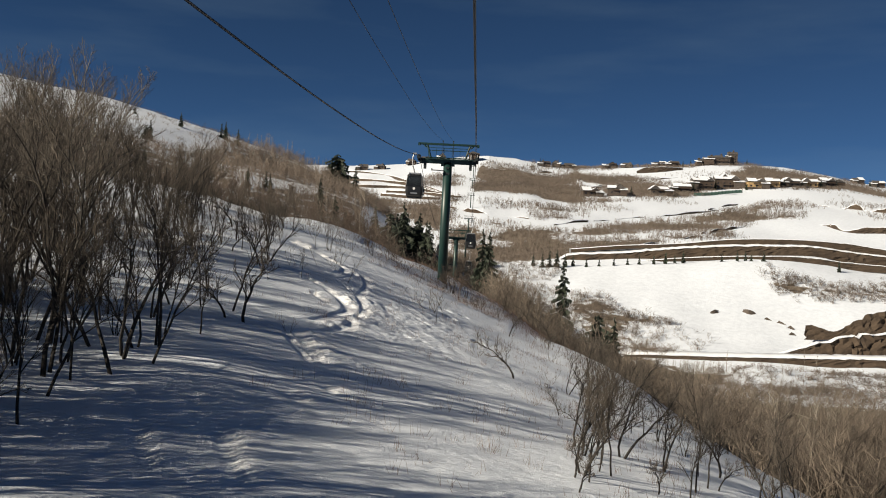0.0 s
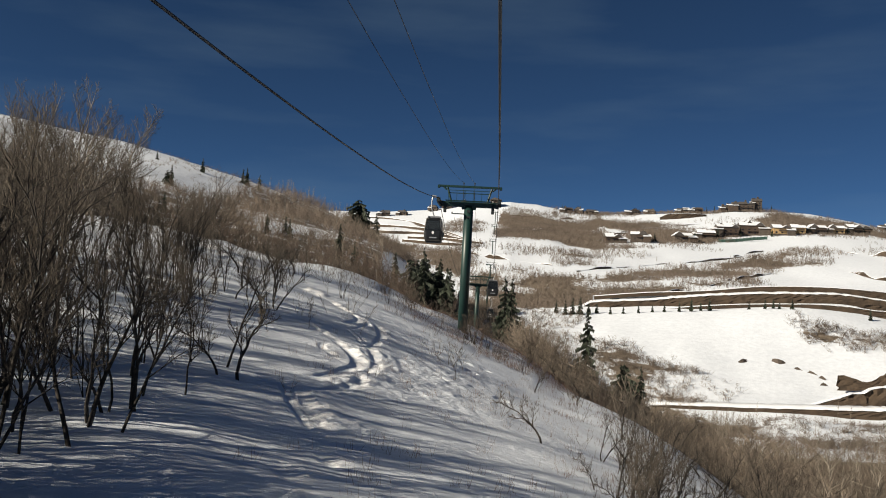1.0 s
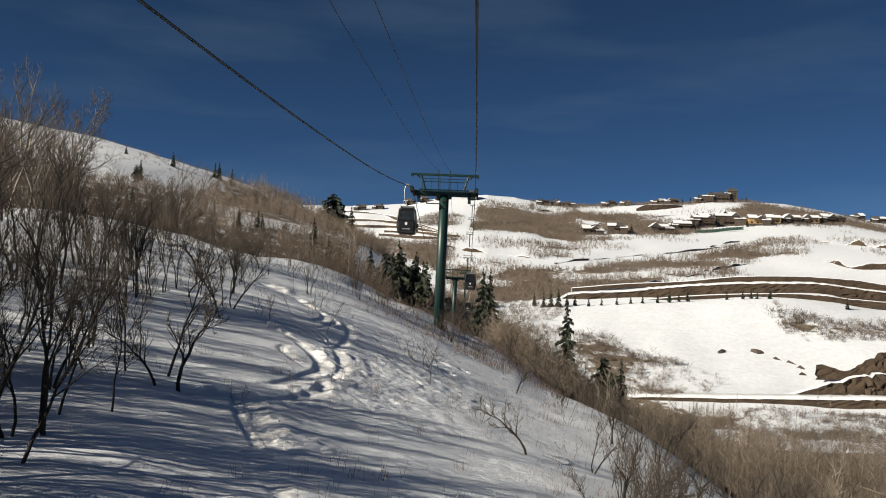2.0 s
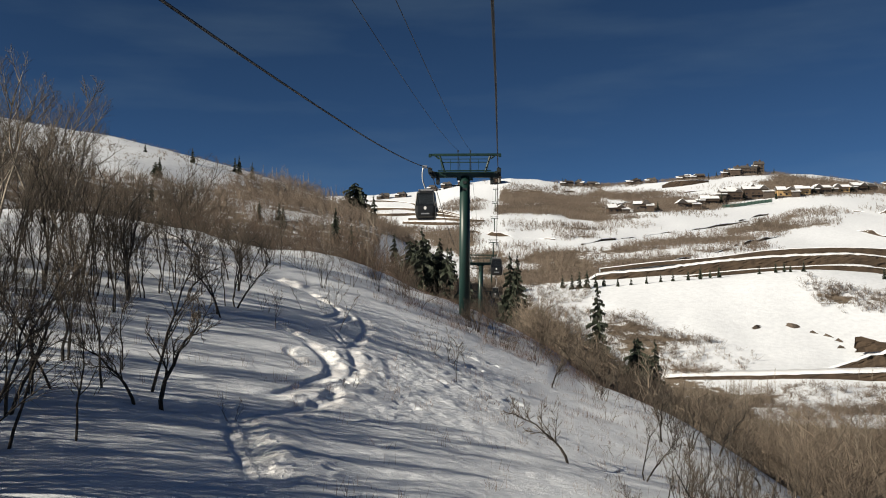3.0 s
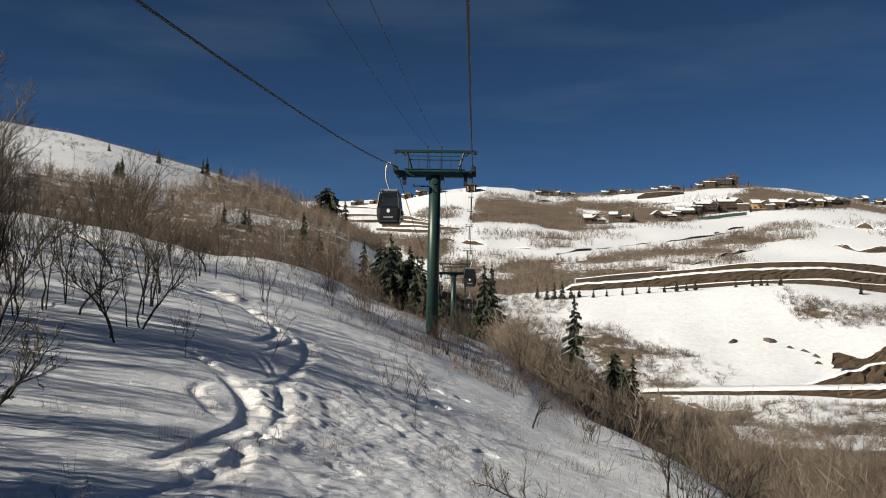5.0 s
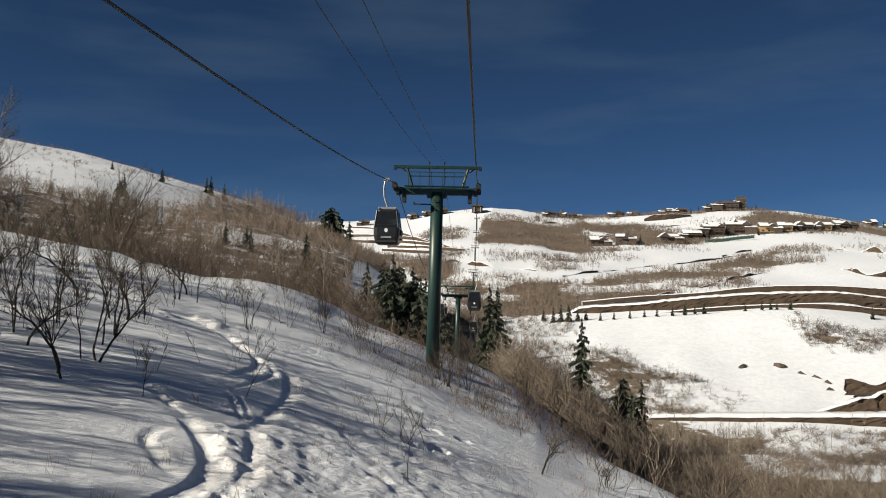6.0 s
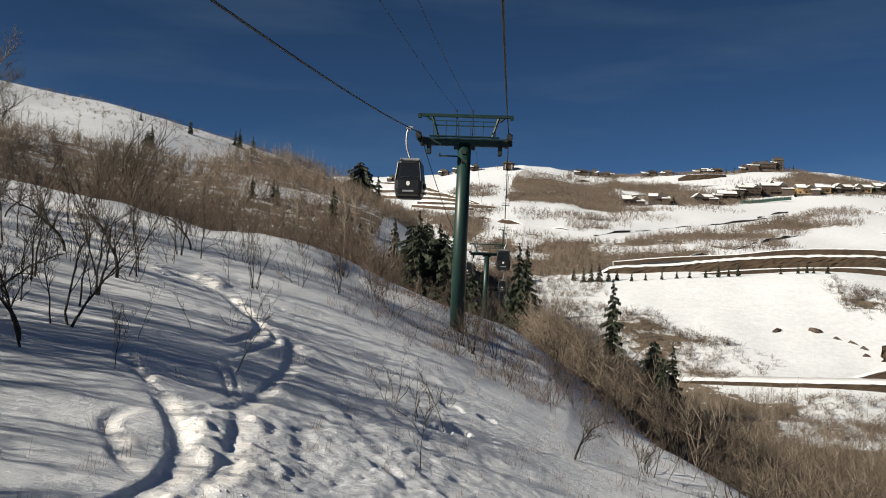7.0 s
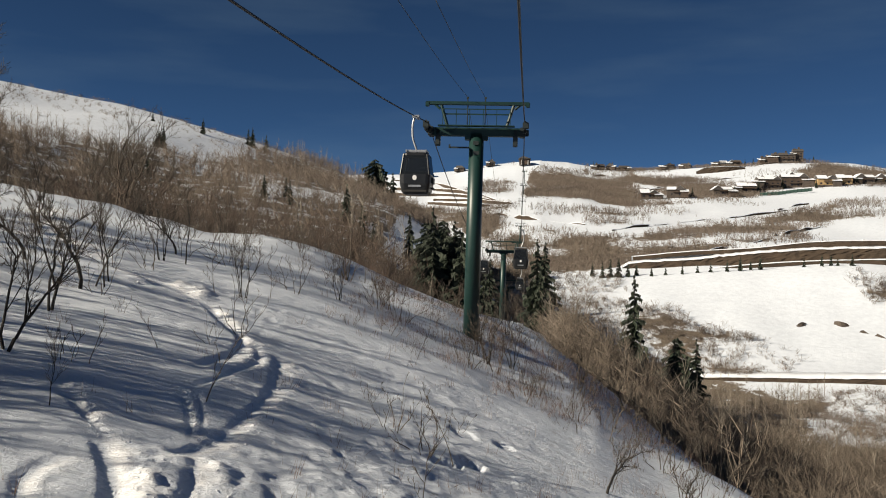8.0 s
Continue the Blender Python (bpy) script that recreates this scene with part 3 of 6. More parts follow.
def build_ground():
    xs = steps(-12.0, 2.0, 0.085, 0.052, -2600, 2600)
    ys = steps(25.0, 71.0, 0.1, 0.042, -300, 4600)
    gx, gy = np.meshgrid(xs, ys)
    x, y = gx.ravel(), gy.ravel()
    z = land(x, y)
    top, bank_light = carve(x, y, z)
    verts = np.stack([x, y, top], 1)
    nx, ny = len(xs), len(ys)
    i = (np.arange(ny - 1)[:, None] * nx + np.arange(nx - 1)[None]).ravel()
    tris = np.concatenate([np.stack([i, i + 1, i + nx + 1], 1), np.stack([i, i + nx + 1, i + nx], 1)])
    me = array_mesh("ground", verts, tris, SNOW)
    me.attributes.new("litter", "FLOAT", "POINT").data.foreach_set("value", litter(x, y, z).astype(np.float32))
    dirt = 0.9 * np.exp(-(((x + 0.7) / 1.1) ** 2 + ((y - 67.6) / 2.8) ** 2)) + np.exp(-(((x - 0.5) / 6.0) ** 2 + ((y - 60) / 15.0) ** 2)) + 0.8 * np.exp(-(((x + 2) / 7.0) ** 2 + ((y - 90) / 10.0) ** 2))
    me.attributes.new("dirt", "FLOAT", "POINT").data.foreach_set("value", np.clip(dirt + 0.25, 0, 1).astype(np.float32))
    me.attributes.new("bank_light", "FLOAT", "POINT").data.foreach_set("value", bank_light.astype(np.float32))
    me.shade_smooth()
    return tagged(new("ground", me), "snow-covered hillside and valley with ski tracks", "ground", kind="structure")


def height(x, y):
    return float(land(x, y))


build_ground()


# ------------------------------------------------------------ ropeway

def line_x(y):
    return float(np.interp(y, [-80, 2, 20, 40, 88, 250, 1130], [2.1, 0.77, 0.48, 0.17, -0.72, -4.9, -20.5]))


GAUGE = 5.45
# Stations of the line: y and the height of its rope there.
STATIONS = [(-80, 6.4), (88, 8.75), (180, 2.8), (247, -5.0), (440, 9.0), (560, 21.0), (690, 44.0), (820, 66.0), (960, 92.0), (1120, 128.0)]


def rope_z(y):
    for (y0, z0), (y1, z1) in zip(STATIONS, STATIONS[1:]):
        if y0 <= y <= y1:
            k = (y - y0) / (y1 - y0)
            span = y1 - y0
            return z0 + (z1 - z0) * k - (span * span / 8 / (960 if y0 < 0 else 560 if y0 < 100 else 1050)) * 4 * k * (1 - k)
    return STATIONS[-1][1]


def build_rope(offset, name, label, dz=0.0, radius=0.03, dx=0.0, y0=-78, y1=1118, slack=0.0):
    ys = list(np.arange(y0, min(y1, 260), 2.0)) + (list(np.arange(260, y1, 10.0)) if y1 > 260 else [])
    s = Shape().tube([(line_x(y) + offset + dx, y, rope_z(y) + dz - slack * (max(0, 46 - y) / 28) ** 1.2) for y in ys], radius, 6)
    ob = new(name, s.mesh(name, ROPE, True))
    return tagged(ob, label, "cable")


def sheave_train(parent, x, z, wheels, span):
    """A rocker beam with rubber-lined wheels along the rope."""
    train = part("sheave_train", Shape().box((x, 0, z - 0.3), (0.1, span, 0.16)).box((x - 0.12, 0, z - 0.42), (0.1, span * 0.6, 0.14)), DARK_STEEL, parent, "dark steel rocker beam", bevel=0.015)
    for k in range(wheels):
        y = (k / (wheels - 1) - 0.5) * span
        w = part("sheave_wheel", Shape().disc((x, y, z - 0.23), (1, 0, 0), 0.2, 0.09, 14, 0.11), RUBBER, train, "black rubber-lined wheel")
    for sy in (-1, 1):
        part("catcher_plate", Shape().box((x + 0.02, sy * (span / 2 + 0.15), z - 0.3), (0.34, 0.22, 0.36)), DARK_STEEL, train, bevel=0.03)
    return train


def lift_tower(y, rope, label, detail=True, mast_r=0.42):
    """A tubular lift tower with its cross-arm, lifting frame, wheels and ladder."""
    x = line_x(y) - GAUGE / 2
    ground = height(x, y)
    top = rope - ground
    t = thing("lift_tower", label, "lift tower", "towers of the ropeway", at=pose(x - 0.05, y, ground - 0.1, 0, 0.5, 1.0))
    arm = top - 0.55
    g = GAUGE / 2
    part("mast", Shape().tube([(0, 0, -0.6), (0, 0, arm * 0.5), (0, 0, arm)], [mast_r * 1.06, mast_r * 1.02, mast_r * 0.97], 24), GREEN_STEEL, t, "round green mast", True)
    part("base_flange", Shape().disc((0, 0, -0.02), (0, 0, 1), mast_r + 0.17, 0.08, 24), GREEN_STEEL, t)
    part("footing", Shape().tube([(0, 0, -1.6), (0, 0, -0.2)], mast_r + 0.4, 20), CONCRETE, t, "round concrete footing")
    part("crossarm", Shape().box((0, 0, arm + 0.1), (GAUGE - 0.1, 0.5, 0.46)).box((0, 0, arm - 0.2), (1.3, 0.44, 0.3), taper=1.0), GREEN_STEEL, t, "box-section cross-arm", bevel=0.03)
    for sx in (-1, 1):
        part("arm_end", Shape().box((sx * (g - 0.55), 0, arm - 0.2), (0.26, 0.5, 0.95)).box((sx * (g - 0.16), 0, arm + 0.1), (0.3, 0.9, 0.5)), DARK_STEEL, t, "dark hanging bracket", bevel=0.03)
        sheave_train(t, sx * g, top + 0.05, 6 if detail else 4, 2.6 if detail else 1.8)
    # lifting gantry above the arm
    ft = arm + 1.72
    part("lifting_beam", Shape().box((0, 0, ft), (GAUGE + 0.36, 0.2, 0.2)).box((-g - 0.1, 0, ft - 0.06), (0.22, 0.24, 0.26)).box((g + 0.1, 0, ft - 0.06), (0.22, 0.24, 0.26)), GREEN_STEEL, t, "long green lifting beam", bevel=0.02)
    for sx in (-1, 1):
        part("frame_strut", Shape().tube([(sx * (g - 1.1), 0, arm + 0.3), (sx * (g - 0.68), 0, ft - 0.05)], 0.09, 8), GREEN_STEEL, t)
        part("frame_brace", Shape().tube([(sx * (g - 0.62), 0, ft - 0.32), (sx * (g - 0.3), 0, ft - 0.04)], 0.07, 8), GREEN_STEEL, t)
    part("handrail", Shape().box((0, 0.05, arm + 1.12), (GAUGE - 1.5, 0.06, 0.07)).box((0, -0.6, arm + 1.3), (GAUGE - 1.7, 0.05, 0.05)), GREEN_STEEL, t, "catwalk handrail")
    if detail:
        for sx in (-0.55, 0.45):
            part("cable_post", Shape().tube([(sx, 0, arm + 0.3), (sx, 0, ft + 0.32)], 0.028, 6).box((sx, 0, ft + 0.32), (0.12, 0.12, 0.1)), DARK_STEEL, t, "thin cable post")
        part("catwalk", Shape().box((0, -0.62, arm + 0.36), (GAUGE - 1.2, 0.5, 0.05)), GREEN_STEEL, t, "grated catwalk")
        for k in range(6):
            px = (k / 5 - 0.5) * (GAUGE - 1.7)
            part("rail_post", Shape().box((px, -0.6, arm + 0.83), (0.035, 0.035, 0.94)), GREEN_STEEL, t)
        for sx in (-0.2, 0.2):
            part("ladder_rail", Shape().box((sx, mast_r + 0.2, arm * 0.5 + 0.6), (0.05, 0.05, arm - 1.4)), GREEN_STEEL, t)
        rung = Shape().box((0, mast_r + 0.2, 0), (0.4, 0.035, 0.035)).mesh("ladder_rung", GREEN_STEEL)
        for k in range(int((arm - 1.5) / 0.32)):
            part("ladder_rung", rung, None, t).location.z = 1.2 + 0.32 * k
        part("step_arm", Shape().box((-0.95, -0.1, arm - 0.78), (1.15, 0.07, 0.09)).box((-1.5, -0.1, arm - 0.72), (0.1, 0.1, 0.2)), DARK_STEEL, t, "short bracket arm")
        part("sign_plate", Shape().box((0.0, -mast_r - 0.03, arm - 0.55), (0.3, 0.03, 0.22)), DARK_STEEL, t)
        part("number_plate", Shape().box((0.02, -mast_r - 0.02, arm - 1.1), (0.34, 0.03, 0.2)), DARK_STEEL, t)
    return t


lift_tower(88, 8.75, "dark green tubular ropeway tower standing on the snow slope")
lift_tower(180, 2.8, "dark green ropeway tower further down the line")
lift_tower(247, -5.0, "dark green ropeway tower among spruces in the dip")
for ty, tz in STATIONS[4:9]:
    lift_tower(ty, tz, "small ropeway tower on the far ski run", False, 0.38)

build_rope(0, "haul_rope", "dark steel haul rope of the uphill side")
build_rope(-GAUGE, "haul_rope", "dark steel haul rope of the downhill side", 0.0, slack=0.06)
for cx, cz in ((-GAUGE / 2 - 0.55, 1.5), (-GAUGE / 2 + 0.45, 1.5)):
    build_rope(cx, "signal_cable", "thin signal cable strung between tower tops", cz, 0.011, y1=262)


def gondola_cabin(y, offset, label, group="cabins on the ropeway"):
    """An eight-seat cabin on its bent hanger arm, gripping the rope."""
    x, z = line_x(y) + offset, rope_z(y)
    t = thing("gondola_cabin", label, "gondola", group, at=Matrix.Translation((x, y, z)) @ Matrix.Diagonal((0.84, 0.84, 1.0, 1)))
    out = -0.34 if offset < -1 else 0.34
    part("grip", Shape().box((0, 0, 0.02), (0.2, 0.5, 0.2)).box((out * 0.5, 0, 0.05), (0.36, 0.32, 0.16)), GALV, t, "steel rope grip", bevel=0.02)
    arm = smooth_line([(out * 0.6, 0, 0.04), (out * 0.95, 0, -0.35), (out * 0.9, 0, -1.0), (out * 0.35, 0, -1.5), (0, 0, -1.78)], 0.12)
    part("hanger_arm", Shape().tube([tuple(p) for p in arm], 0.065, 8), GALV, t, "curved pale hanger arm", True)
    roof = -1.86
    part("roof_frame", Shape().box((0, -0.5, roof + 0.1), (1.3, 0.08, 0.1)).box((0, 0.5, roof + 0.1), (1.3, 0.08, 0.1)).box((-0.6, 0, roof + 0.1), (0.08, 1.2, 0.1)).box((0.6, 0, roof + 0.1), (0.08, 1.2, 0.1)), GALV, t, "pale roof frame")

    def ring(z, wx, wy, r):
        pts = []
        for cx, cy, a0 in ((wx - r, wy - r, 0), (-wx + r, wy - r, 90), (-wx + r, -wy + r, 180), (wx - r, -wy + r, 270)):
            for k in range(4):
                a = radians(a0 + 30 * k)
                pts.append((cx + r * math.cos(a), cy + r * math.sin(a), z))
        return pts

    def shell(levels):
        rows = [ring(*lv) for lv in levels]
        n = len(rows[0])
        f = [(j * n + k, j * n + (k + 1) % n, (j + 1) * n + (k + 1) % n, (j + 1) * n + k) for j in range(len(rows) - 1) for k in range(n)]
        return Shape().add([p for r in rows for p in r], f + [tuple(range(n - 1, -1, -1)), tuple((len(rows) - 1) * n + k for k in range(n))])

    part("roof", shell([(roof - 0.16, 0.78, 0.86, 0.25), (roof - 0.06, 0.76, 0.84, 0.25), (roof, 0.66, 0.74, 0.22)]), CABIN_PAINT, t, "black rounded roof")
    part("lower_shell", shell([(roof - 2.12, 0.72, 0.78, 0.2), (roof - 2.0, 0.84, 0.92, 0.25), (roof - 1.6, 0.94, 1.0, 0.28), (roof - 1.12, 0.95, 1.0, 0.28)]), CABIN_PAINT, t, "black lower shell")
    for sx in (-1, 1):
        for sy in (-1, 1):
            part("corner_post", Shape().tube([(sx * 0.87, sy * 0.93, roof - 1.14), (sx * 0.71, sy * 0.79, roof - 0.1)], 0.06, 8), CABIN_PAINT, t)
    for sy in (-1, 1):
        part("end_window", Shape().add([(-0.8, sy * 0.985, roof - 1.12), (0.8, sy * 0.985, roof - 1.12), (0.65, sy * 0.85, roof - 0.15), (-0.65, sy * 0.85, roof - 0.15)], [(0, 1, 2, 3)]), GLASS, t, "tinted end window")
        part("badge", Shape().disc((0, sy * 1.0, roof - 1.3), (0, 1, 0), 0.13, 0.04, 14), WHITE_PAINT, t, "round white badge")
        part("lettering_bar", Shape().box((0, sy * 0.975, roof - 1.72), (0.75, 0.04, 0.1)), GALV, t, "pale lettering bar")
        part("bumper", Shape().box((0, sy * 0.99, roof - 1.98), (1.5, 0.1, 0.12)), RUBBER, t, bevel=0.02)
    for sx in (-1, 1):
        part("side_window", Shape().add([(sx * 0.935, -0.85, roof - 1.12), (sx * 0.935, 0.85, roof - 1.12), (sx * 0.77, 0.72, roof - 0.15), (sx * 0.77, -0.72, roof - 0.15)], [(0, 1, 2, 3)]), GLASS, t, "tinted side window")
        part("bench", Shape().box((0, sx * 0.62, roof - 1.5), (1.5, 0.45, 0.08)).box((0, sx * 0.84, roof - 1.22), (1.5, 0.08, 0.5)), SEAT, t, "grey bench")
    if out > 0:
        part("door_rail", Shape().box((0.97, 0, roof - 1.2), (0.05, 1.3, 0.08)), GALV, t)
    part("ski_rack", Shape().box((-out * 2.95, 0, roof - 1.4), (0.1, 0.9, 0.3)).box((-out * 2.95, 0, roof - 1.8), (0.12, 0.9, 0.08)), DARK_STEEL, t, "ski rack")
    return t


gondola_cabin(83.5, -GAUGE, "black gondola cabin with tinted windows near the tower")
gondola_cabin(131, 0, "black gondola cabin hanging on the uphill rope")
gondola_cabin(205, 0, "black gondola cabin far along the uphill rope")
gondola_cabin(172, -GAUGE, "black gondola cabin far along the downhill rope")


# ------------------------------------------------------------ trees and brush
def sticks(rng, starts, ends, r0, r1):
    """Thin tapering three-sided twigs, as arrays."""
    a, b = np.asarray(starts, float), np.asarray(ends, float)
    d = b - a
    d /= np.linalg.norm(d, axis=1)[:, None] + 1e-9
    ref = np.where(np.abs(d[:, 2:3]) < 0.9, np.array([[0, 0, 1.0]]), np.array([[1.0, 0, 0]]))
    s = np.cross(d, ref)
    s /= np.linalg.norm(s, axis=1)[:, None] + 1e-9
    t = np.cross(d, s)
    n = len(a)
    r0, r1 = np.broadcast_to(r0, (n,))[:, None], np.broadcast_to(r1, (n,))[:, None]
    v = []
    for k in range(3):
        c, q = math.cos(k * math.tau / 3), math.sin(k * math.tau / 3)
        v.append(a + (s * c + t * q) * r0)
    for k in range(3):
        c, q = math.cos(k * math.tau / 3), math.sin(k * math.tau / 3)
        v.append(b + (s * c + t * q) * r1)
    verts = np.stack(v, 1).reshape(-1, 3)
    base = (np.arange(n) * 6)[:, None, None]
    tri = np.array([[0, 1, 4], [0, 4, 3], [1, 2, 5], [1, 5, 4], [2, 0, 3], [2, 3, 5]])
    return verts, (base + tri[None]).reshape(-1, 3)


def blades(starts, ends, r0):
    """Twigs as slim three-sided spikes."""
    v, t = sticks(None, starts, ends, r0, 0.0)
    n = len(starts)
    v = v.reshape(n, 6, 3)[:, :4].reshape(-1, 3)
    tri = np.array([[0, 1, 3], [1, 2, 3], [2, 0, 3]])
    return v, ((np.arange(n) * 4)[:, None, None] + tri[None]).reshape(-1, 3)


def grow(rng, tall, stems, lean, limbs, twigs, crook=0.16, trunk_r=0.07):
    """The limbs of a bare tree as segments (from, to, thick, thin): each stem with its boughs, and all fine twigs."""
    boles, fine, tips = [], [], []

    def limb(p, d, length, r, level, bole):
        n = (7, 4, 2, 1)[level]
        nodes = [p]
        for k in range(n):
            d = (d + Vector(rng.normal(0, crook, 3)) + Vector((0, 0, 0.10 if level else 0.03))).normalized()
            q = nodes[-1] + d * length / n
            f0, f1 = 1 - 0.75 * k / n, 1 - 0.75 * (k + 1) / n
            (bole if level < 2 else fine if level == 2 else tips).append((nodes[-1], q, r * f0, r * f1))
            nodes.append(q)
        if level == 3:
            return
        count = (limbs, limbs - 2, twigs)[level]
        for j in range(count):
            k = (0.28 if level == 0 else 0.2) + 0.78 * (j + rng.random()) / count
            i = min(int(k * n), n - 1)
            at = nodes[i].lerp(nodes[i + 1], k * n - i)
            axis = (nodes[i + 1] - nodes[i]).normalized()
            out = Vector(rng.normal(0, 1, 3))
            out = (out - axis * out.dot(axis)).normalized()
            way = (axis * 0.8 + out * (0.4 + 0.3 * rng.random()) + Vector((0, 0, 0.15))).normalized()
            limb(at, way, length * (0.4 if level == 0 else 0.5) * (1.12 - 0.55 * k) * (0.8 + 0.4 * rng.random()), max(r * 0.5 * (1 - 0.5 * k), 0.009), level + 1, bole)

    for s in range(stems):
        a = math.tau * (s + rng.random()) / stems
        way = Vector((math.cos(a) * lean, math.sin(a) * lean, 1)).normalized()
        bole = []
        limb(Vector((math.cos(a) * 0.18 * (stems > 1), math.sin(a) * 0.18 * (stems > 1), -0.15)), way, tall * (0.8 + 0.25 * rng.random()), trunk_r * (0.75 + 0.4 * rng.random()), 0, bole)
        boles.append(bole)
    return boles, fine, tips


def seg_arrays(segs):
    return sticks(None, [s[0] for s in segs], [s[1] for s in segs], np.array([s[2] for s in segs]), np.array([s[3] for s in segs]))


def twig_arrays(fine, tips):
    v, t = seg_arrays(fine)
    w, u = blades([s[0] for s in tips], [s[1] for s in tips], np.array([s[2] for s in tips]))
    return np.concatenate([v, w]), np.concatenate([t, u + len(v)])


def tree_kind(seed, tall, stems, lean, limbs, twigs, label, crook=0.16, trunk_r=0.07, bark=None, fine_mat=None):
    """The meshes of one bare tree: its stems one by one, and its twigs."""
    rng = np.random.default_rng(seed)
    boles, fine, tips = grow(rng, tall, stems, lean, limbs, twigs, crook, trunk_r)
    if trunk_r < 0.03:
        return [], array_mesh("crown", *twig_arrays([s for b in boles for s in b] + fine, tips), TWIG), label
    return [array_mesh("trunk", *seg_arrays(b), bark or BARK) for b in boles], array_mesh("crown", *twig_arrays(fine, tips), fine_mat or TWIG), label


TREES = [
    tree_kind(1, 5.8, 1, 0.1, 9, 6, "leafless gnarled oak in the snow", 0.2, 0.095),
    tree_kind(2, 5.2, 2, 0.12, 8, 6, "leafless forked oak in the snow", 0.2, 0.08),
    tree_kind(3, 6.8, 2, 0.07, 10, 5, "tall leafless grey tree in the snow", 0.14, 0.085),
    tree_kind(4, 4.4, 5, 0.22, 6, 5, "low leafless oak thicket in the snow", 0.18, 0.045),
    tree_kind(5, 5.0, 1, 0.04, 11, 5, "single slender leafless tree", 0.11, 0.065),
    tree_kind(6, 3.2, 1, 0.2, 10, 6, "crooked young leafless oak", 0.28, 0.075),
    tree_kind(7, 7.0, 2, 0.1, 10, 6, "tall pale-barked leafless tree on the crest", 0.13, 0.09, PALE_BARK),
    tree_kind(8, 4.2, 6, 0.3, 6, 5, "low reddish-brown thicket on the brow", 0.18, 0.035, BROW_BRUSH, BROW_BRUSH),
    tree_kind(9, 4.6, 5, 0.3, 7, 6, "spreading grey-brown bush at the slope's edge", 0.2, 0.04, GULLY_BRUSH, GULLY_BRUSH),
    tree_kind(10, 3.4, 4, 0.34, 7, 6, "crooked grey-brown bush at the slope's edge", 0.24, 0.045, GULLY_BRUSH, GULLY_BRUSH),
]
SHRUBS = [
    tree_kind(11, 1.7, 5, 0.5, 3, 2, "low bare shrub poking out of the snow", 0.2, 0.018),
    tree_kind(12, 1.1, 4, 0.45, 3, 2, "small bare shrub poking out of the snow", 0.22, 0.013),
    tree_kind(13, 1.9, 1, 0.12, 5, 3, "thin bare sapling standing in the snow", 0.14, 0.02),
]


def plant(kind, name, category, group, x, y, scale, turn, tilt=0.0, lower=0.0):
    trunks, twigs, label = kind
    t = thing(name, label, category, group, at=pose(x, y, height(x, y) - lower, tilt, 0, turn) @ Matrix.Diagonal((scale, scale, scale, 1)))
    for trunk in trunks:
        part("trunk", trunk, None, t)
    tagged(part("crown", twigs, None, t), kind="stuff")
    return t


def mesh_arrays(me):
    v = np.zeros(len(me.vertices) * 3, np.float32)
    t = np.zeros(len(me.loops), np.int32)
    me.vertices.foreach_get("co", v)
    me.loops.foreach_get("vertex_index", t)
    return v.reshape(-1, 3), t.reshape(-1, 3)


WOOD = [[mesh_arrays(me) for me in (*kind[0], kind[1])] for kind in TREES]


def woods(name, label, rows, mat):
    """Many trees further off, joined. rows: kind, x, y, scale, turn."""
    vs, ts, n = [], [], 0
    for kind, x, y, scale, turn in rows:
        c, s = math.cos(turn) * scale, math.sin(turn) * scale
        g = height(x, y)
        for v, t in WOOD[kind][:-1] + [(WOOD[kind][-1][0], WOOD[kind][-1][1].reshape(-1, 3, 3)[::2].reshape(-1, 3))]:
            vs.append(np.stack([v[:, 0] * c - v[:, 1] * s + x, v[:, 0] * s + v[:, 1] * c + y, v[:, 2] * scale + g], 1))
            ts.append(t + n)
            n += len(v)
    return tagged(new(name, array_mesh(name, np.concatenate(vs), np.concatenate(ts), mat)), label, "woods", kind="stuff")


rng = np.random.default_rng(7)
# Trees that stand apart on the slope: x, y, kind, scale.
STANDING = [
    (-10.5, 33.0, 0, 0.85), (-11.1, 35.2, 2, 0.9), (-11.6, 34.4, 1, 0.8), (-10.6, 38.4, 4, 0.72), (-11.6, 37.0, 0, 0.7),
    (-12.1, 43.0, 4, 0.82), (-10.7, 42.2, 5, 1.0), (-10.9, 43.8, 0, 0.85), (-9.9, 42.3, 5, 1.35), (-14.3, 45.0, 2, 0.7), (-13.2, 42.0, 0, 0.65), (-12.6, 45.5, 4, 0.6),
    (-12.9, 56.5, 0, 0.62), (-13.3, 57.0, 5, 1.1), (-13.1, 59.6, 1, 0.72), (-13.6, 59.2, 4, 0.6), (-13.9, 61.5, 4, 0.7), (-15.2, 60.3, 4, 0.55), (-16.5, 60.1, 4, 0.6), (-15.5, 59.1, 5, 0.9),
    (-15.8, 66.4, 0, 0.6), (-15.4, 67.2, 5, 1.3), (-15.3, 68.1, 0, 0.55), (-16.5, 63.3, 4, 0.7), (-18.2, 55.0, 2, 0.6), (-17.2, 56.5, 0, 0.55), (-19.2, 59.0, 2, 0.55),
    (-12.0, 74.3, 3, 0.6), (-16.5, 76.3, 3, 0.6), (-10.5, 57.0, 4, 0.3), (2.6, 67.0, 5, 0.85), (2.8, 91.2, 3, 0.6), (-15.5, 69.5, 4, 0.6), (-18.5, 69.0, 5, 1.2), (-20.0, 67.0, 0, 0.6),
]
for x, y, k, s in STANDING:
    plant(TREES[k], "bare_tree", "tree", "bare trees on the slope", x, y, s, rng.uniform(0, 360), rng.uniform(-4, 4))
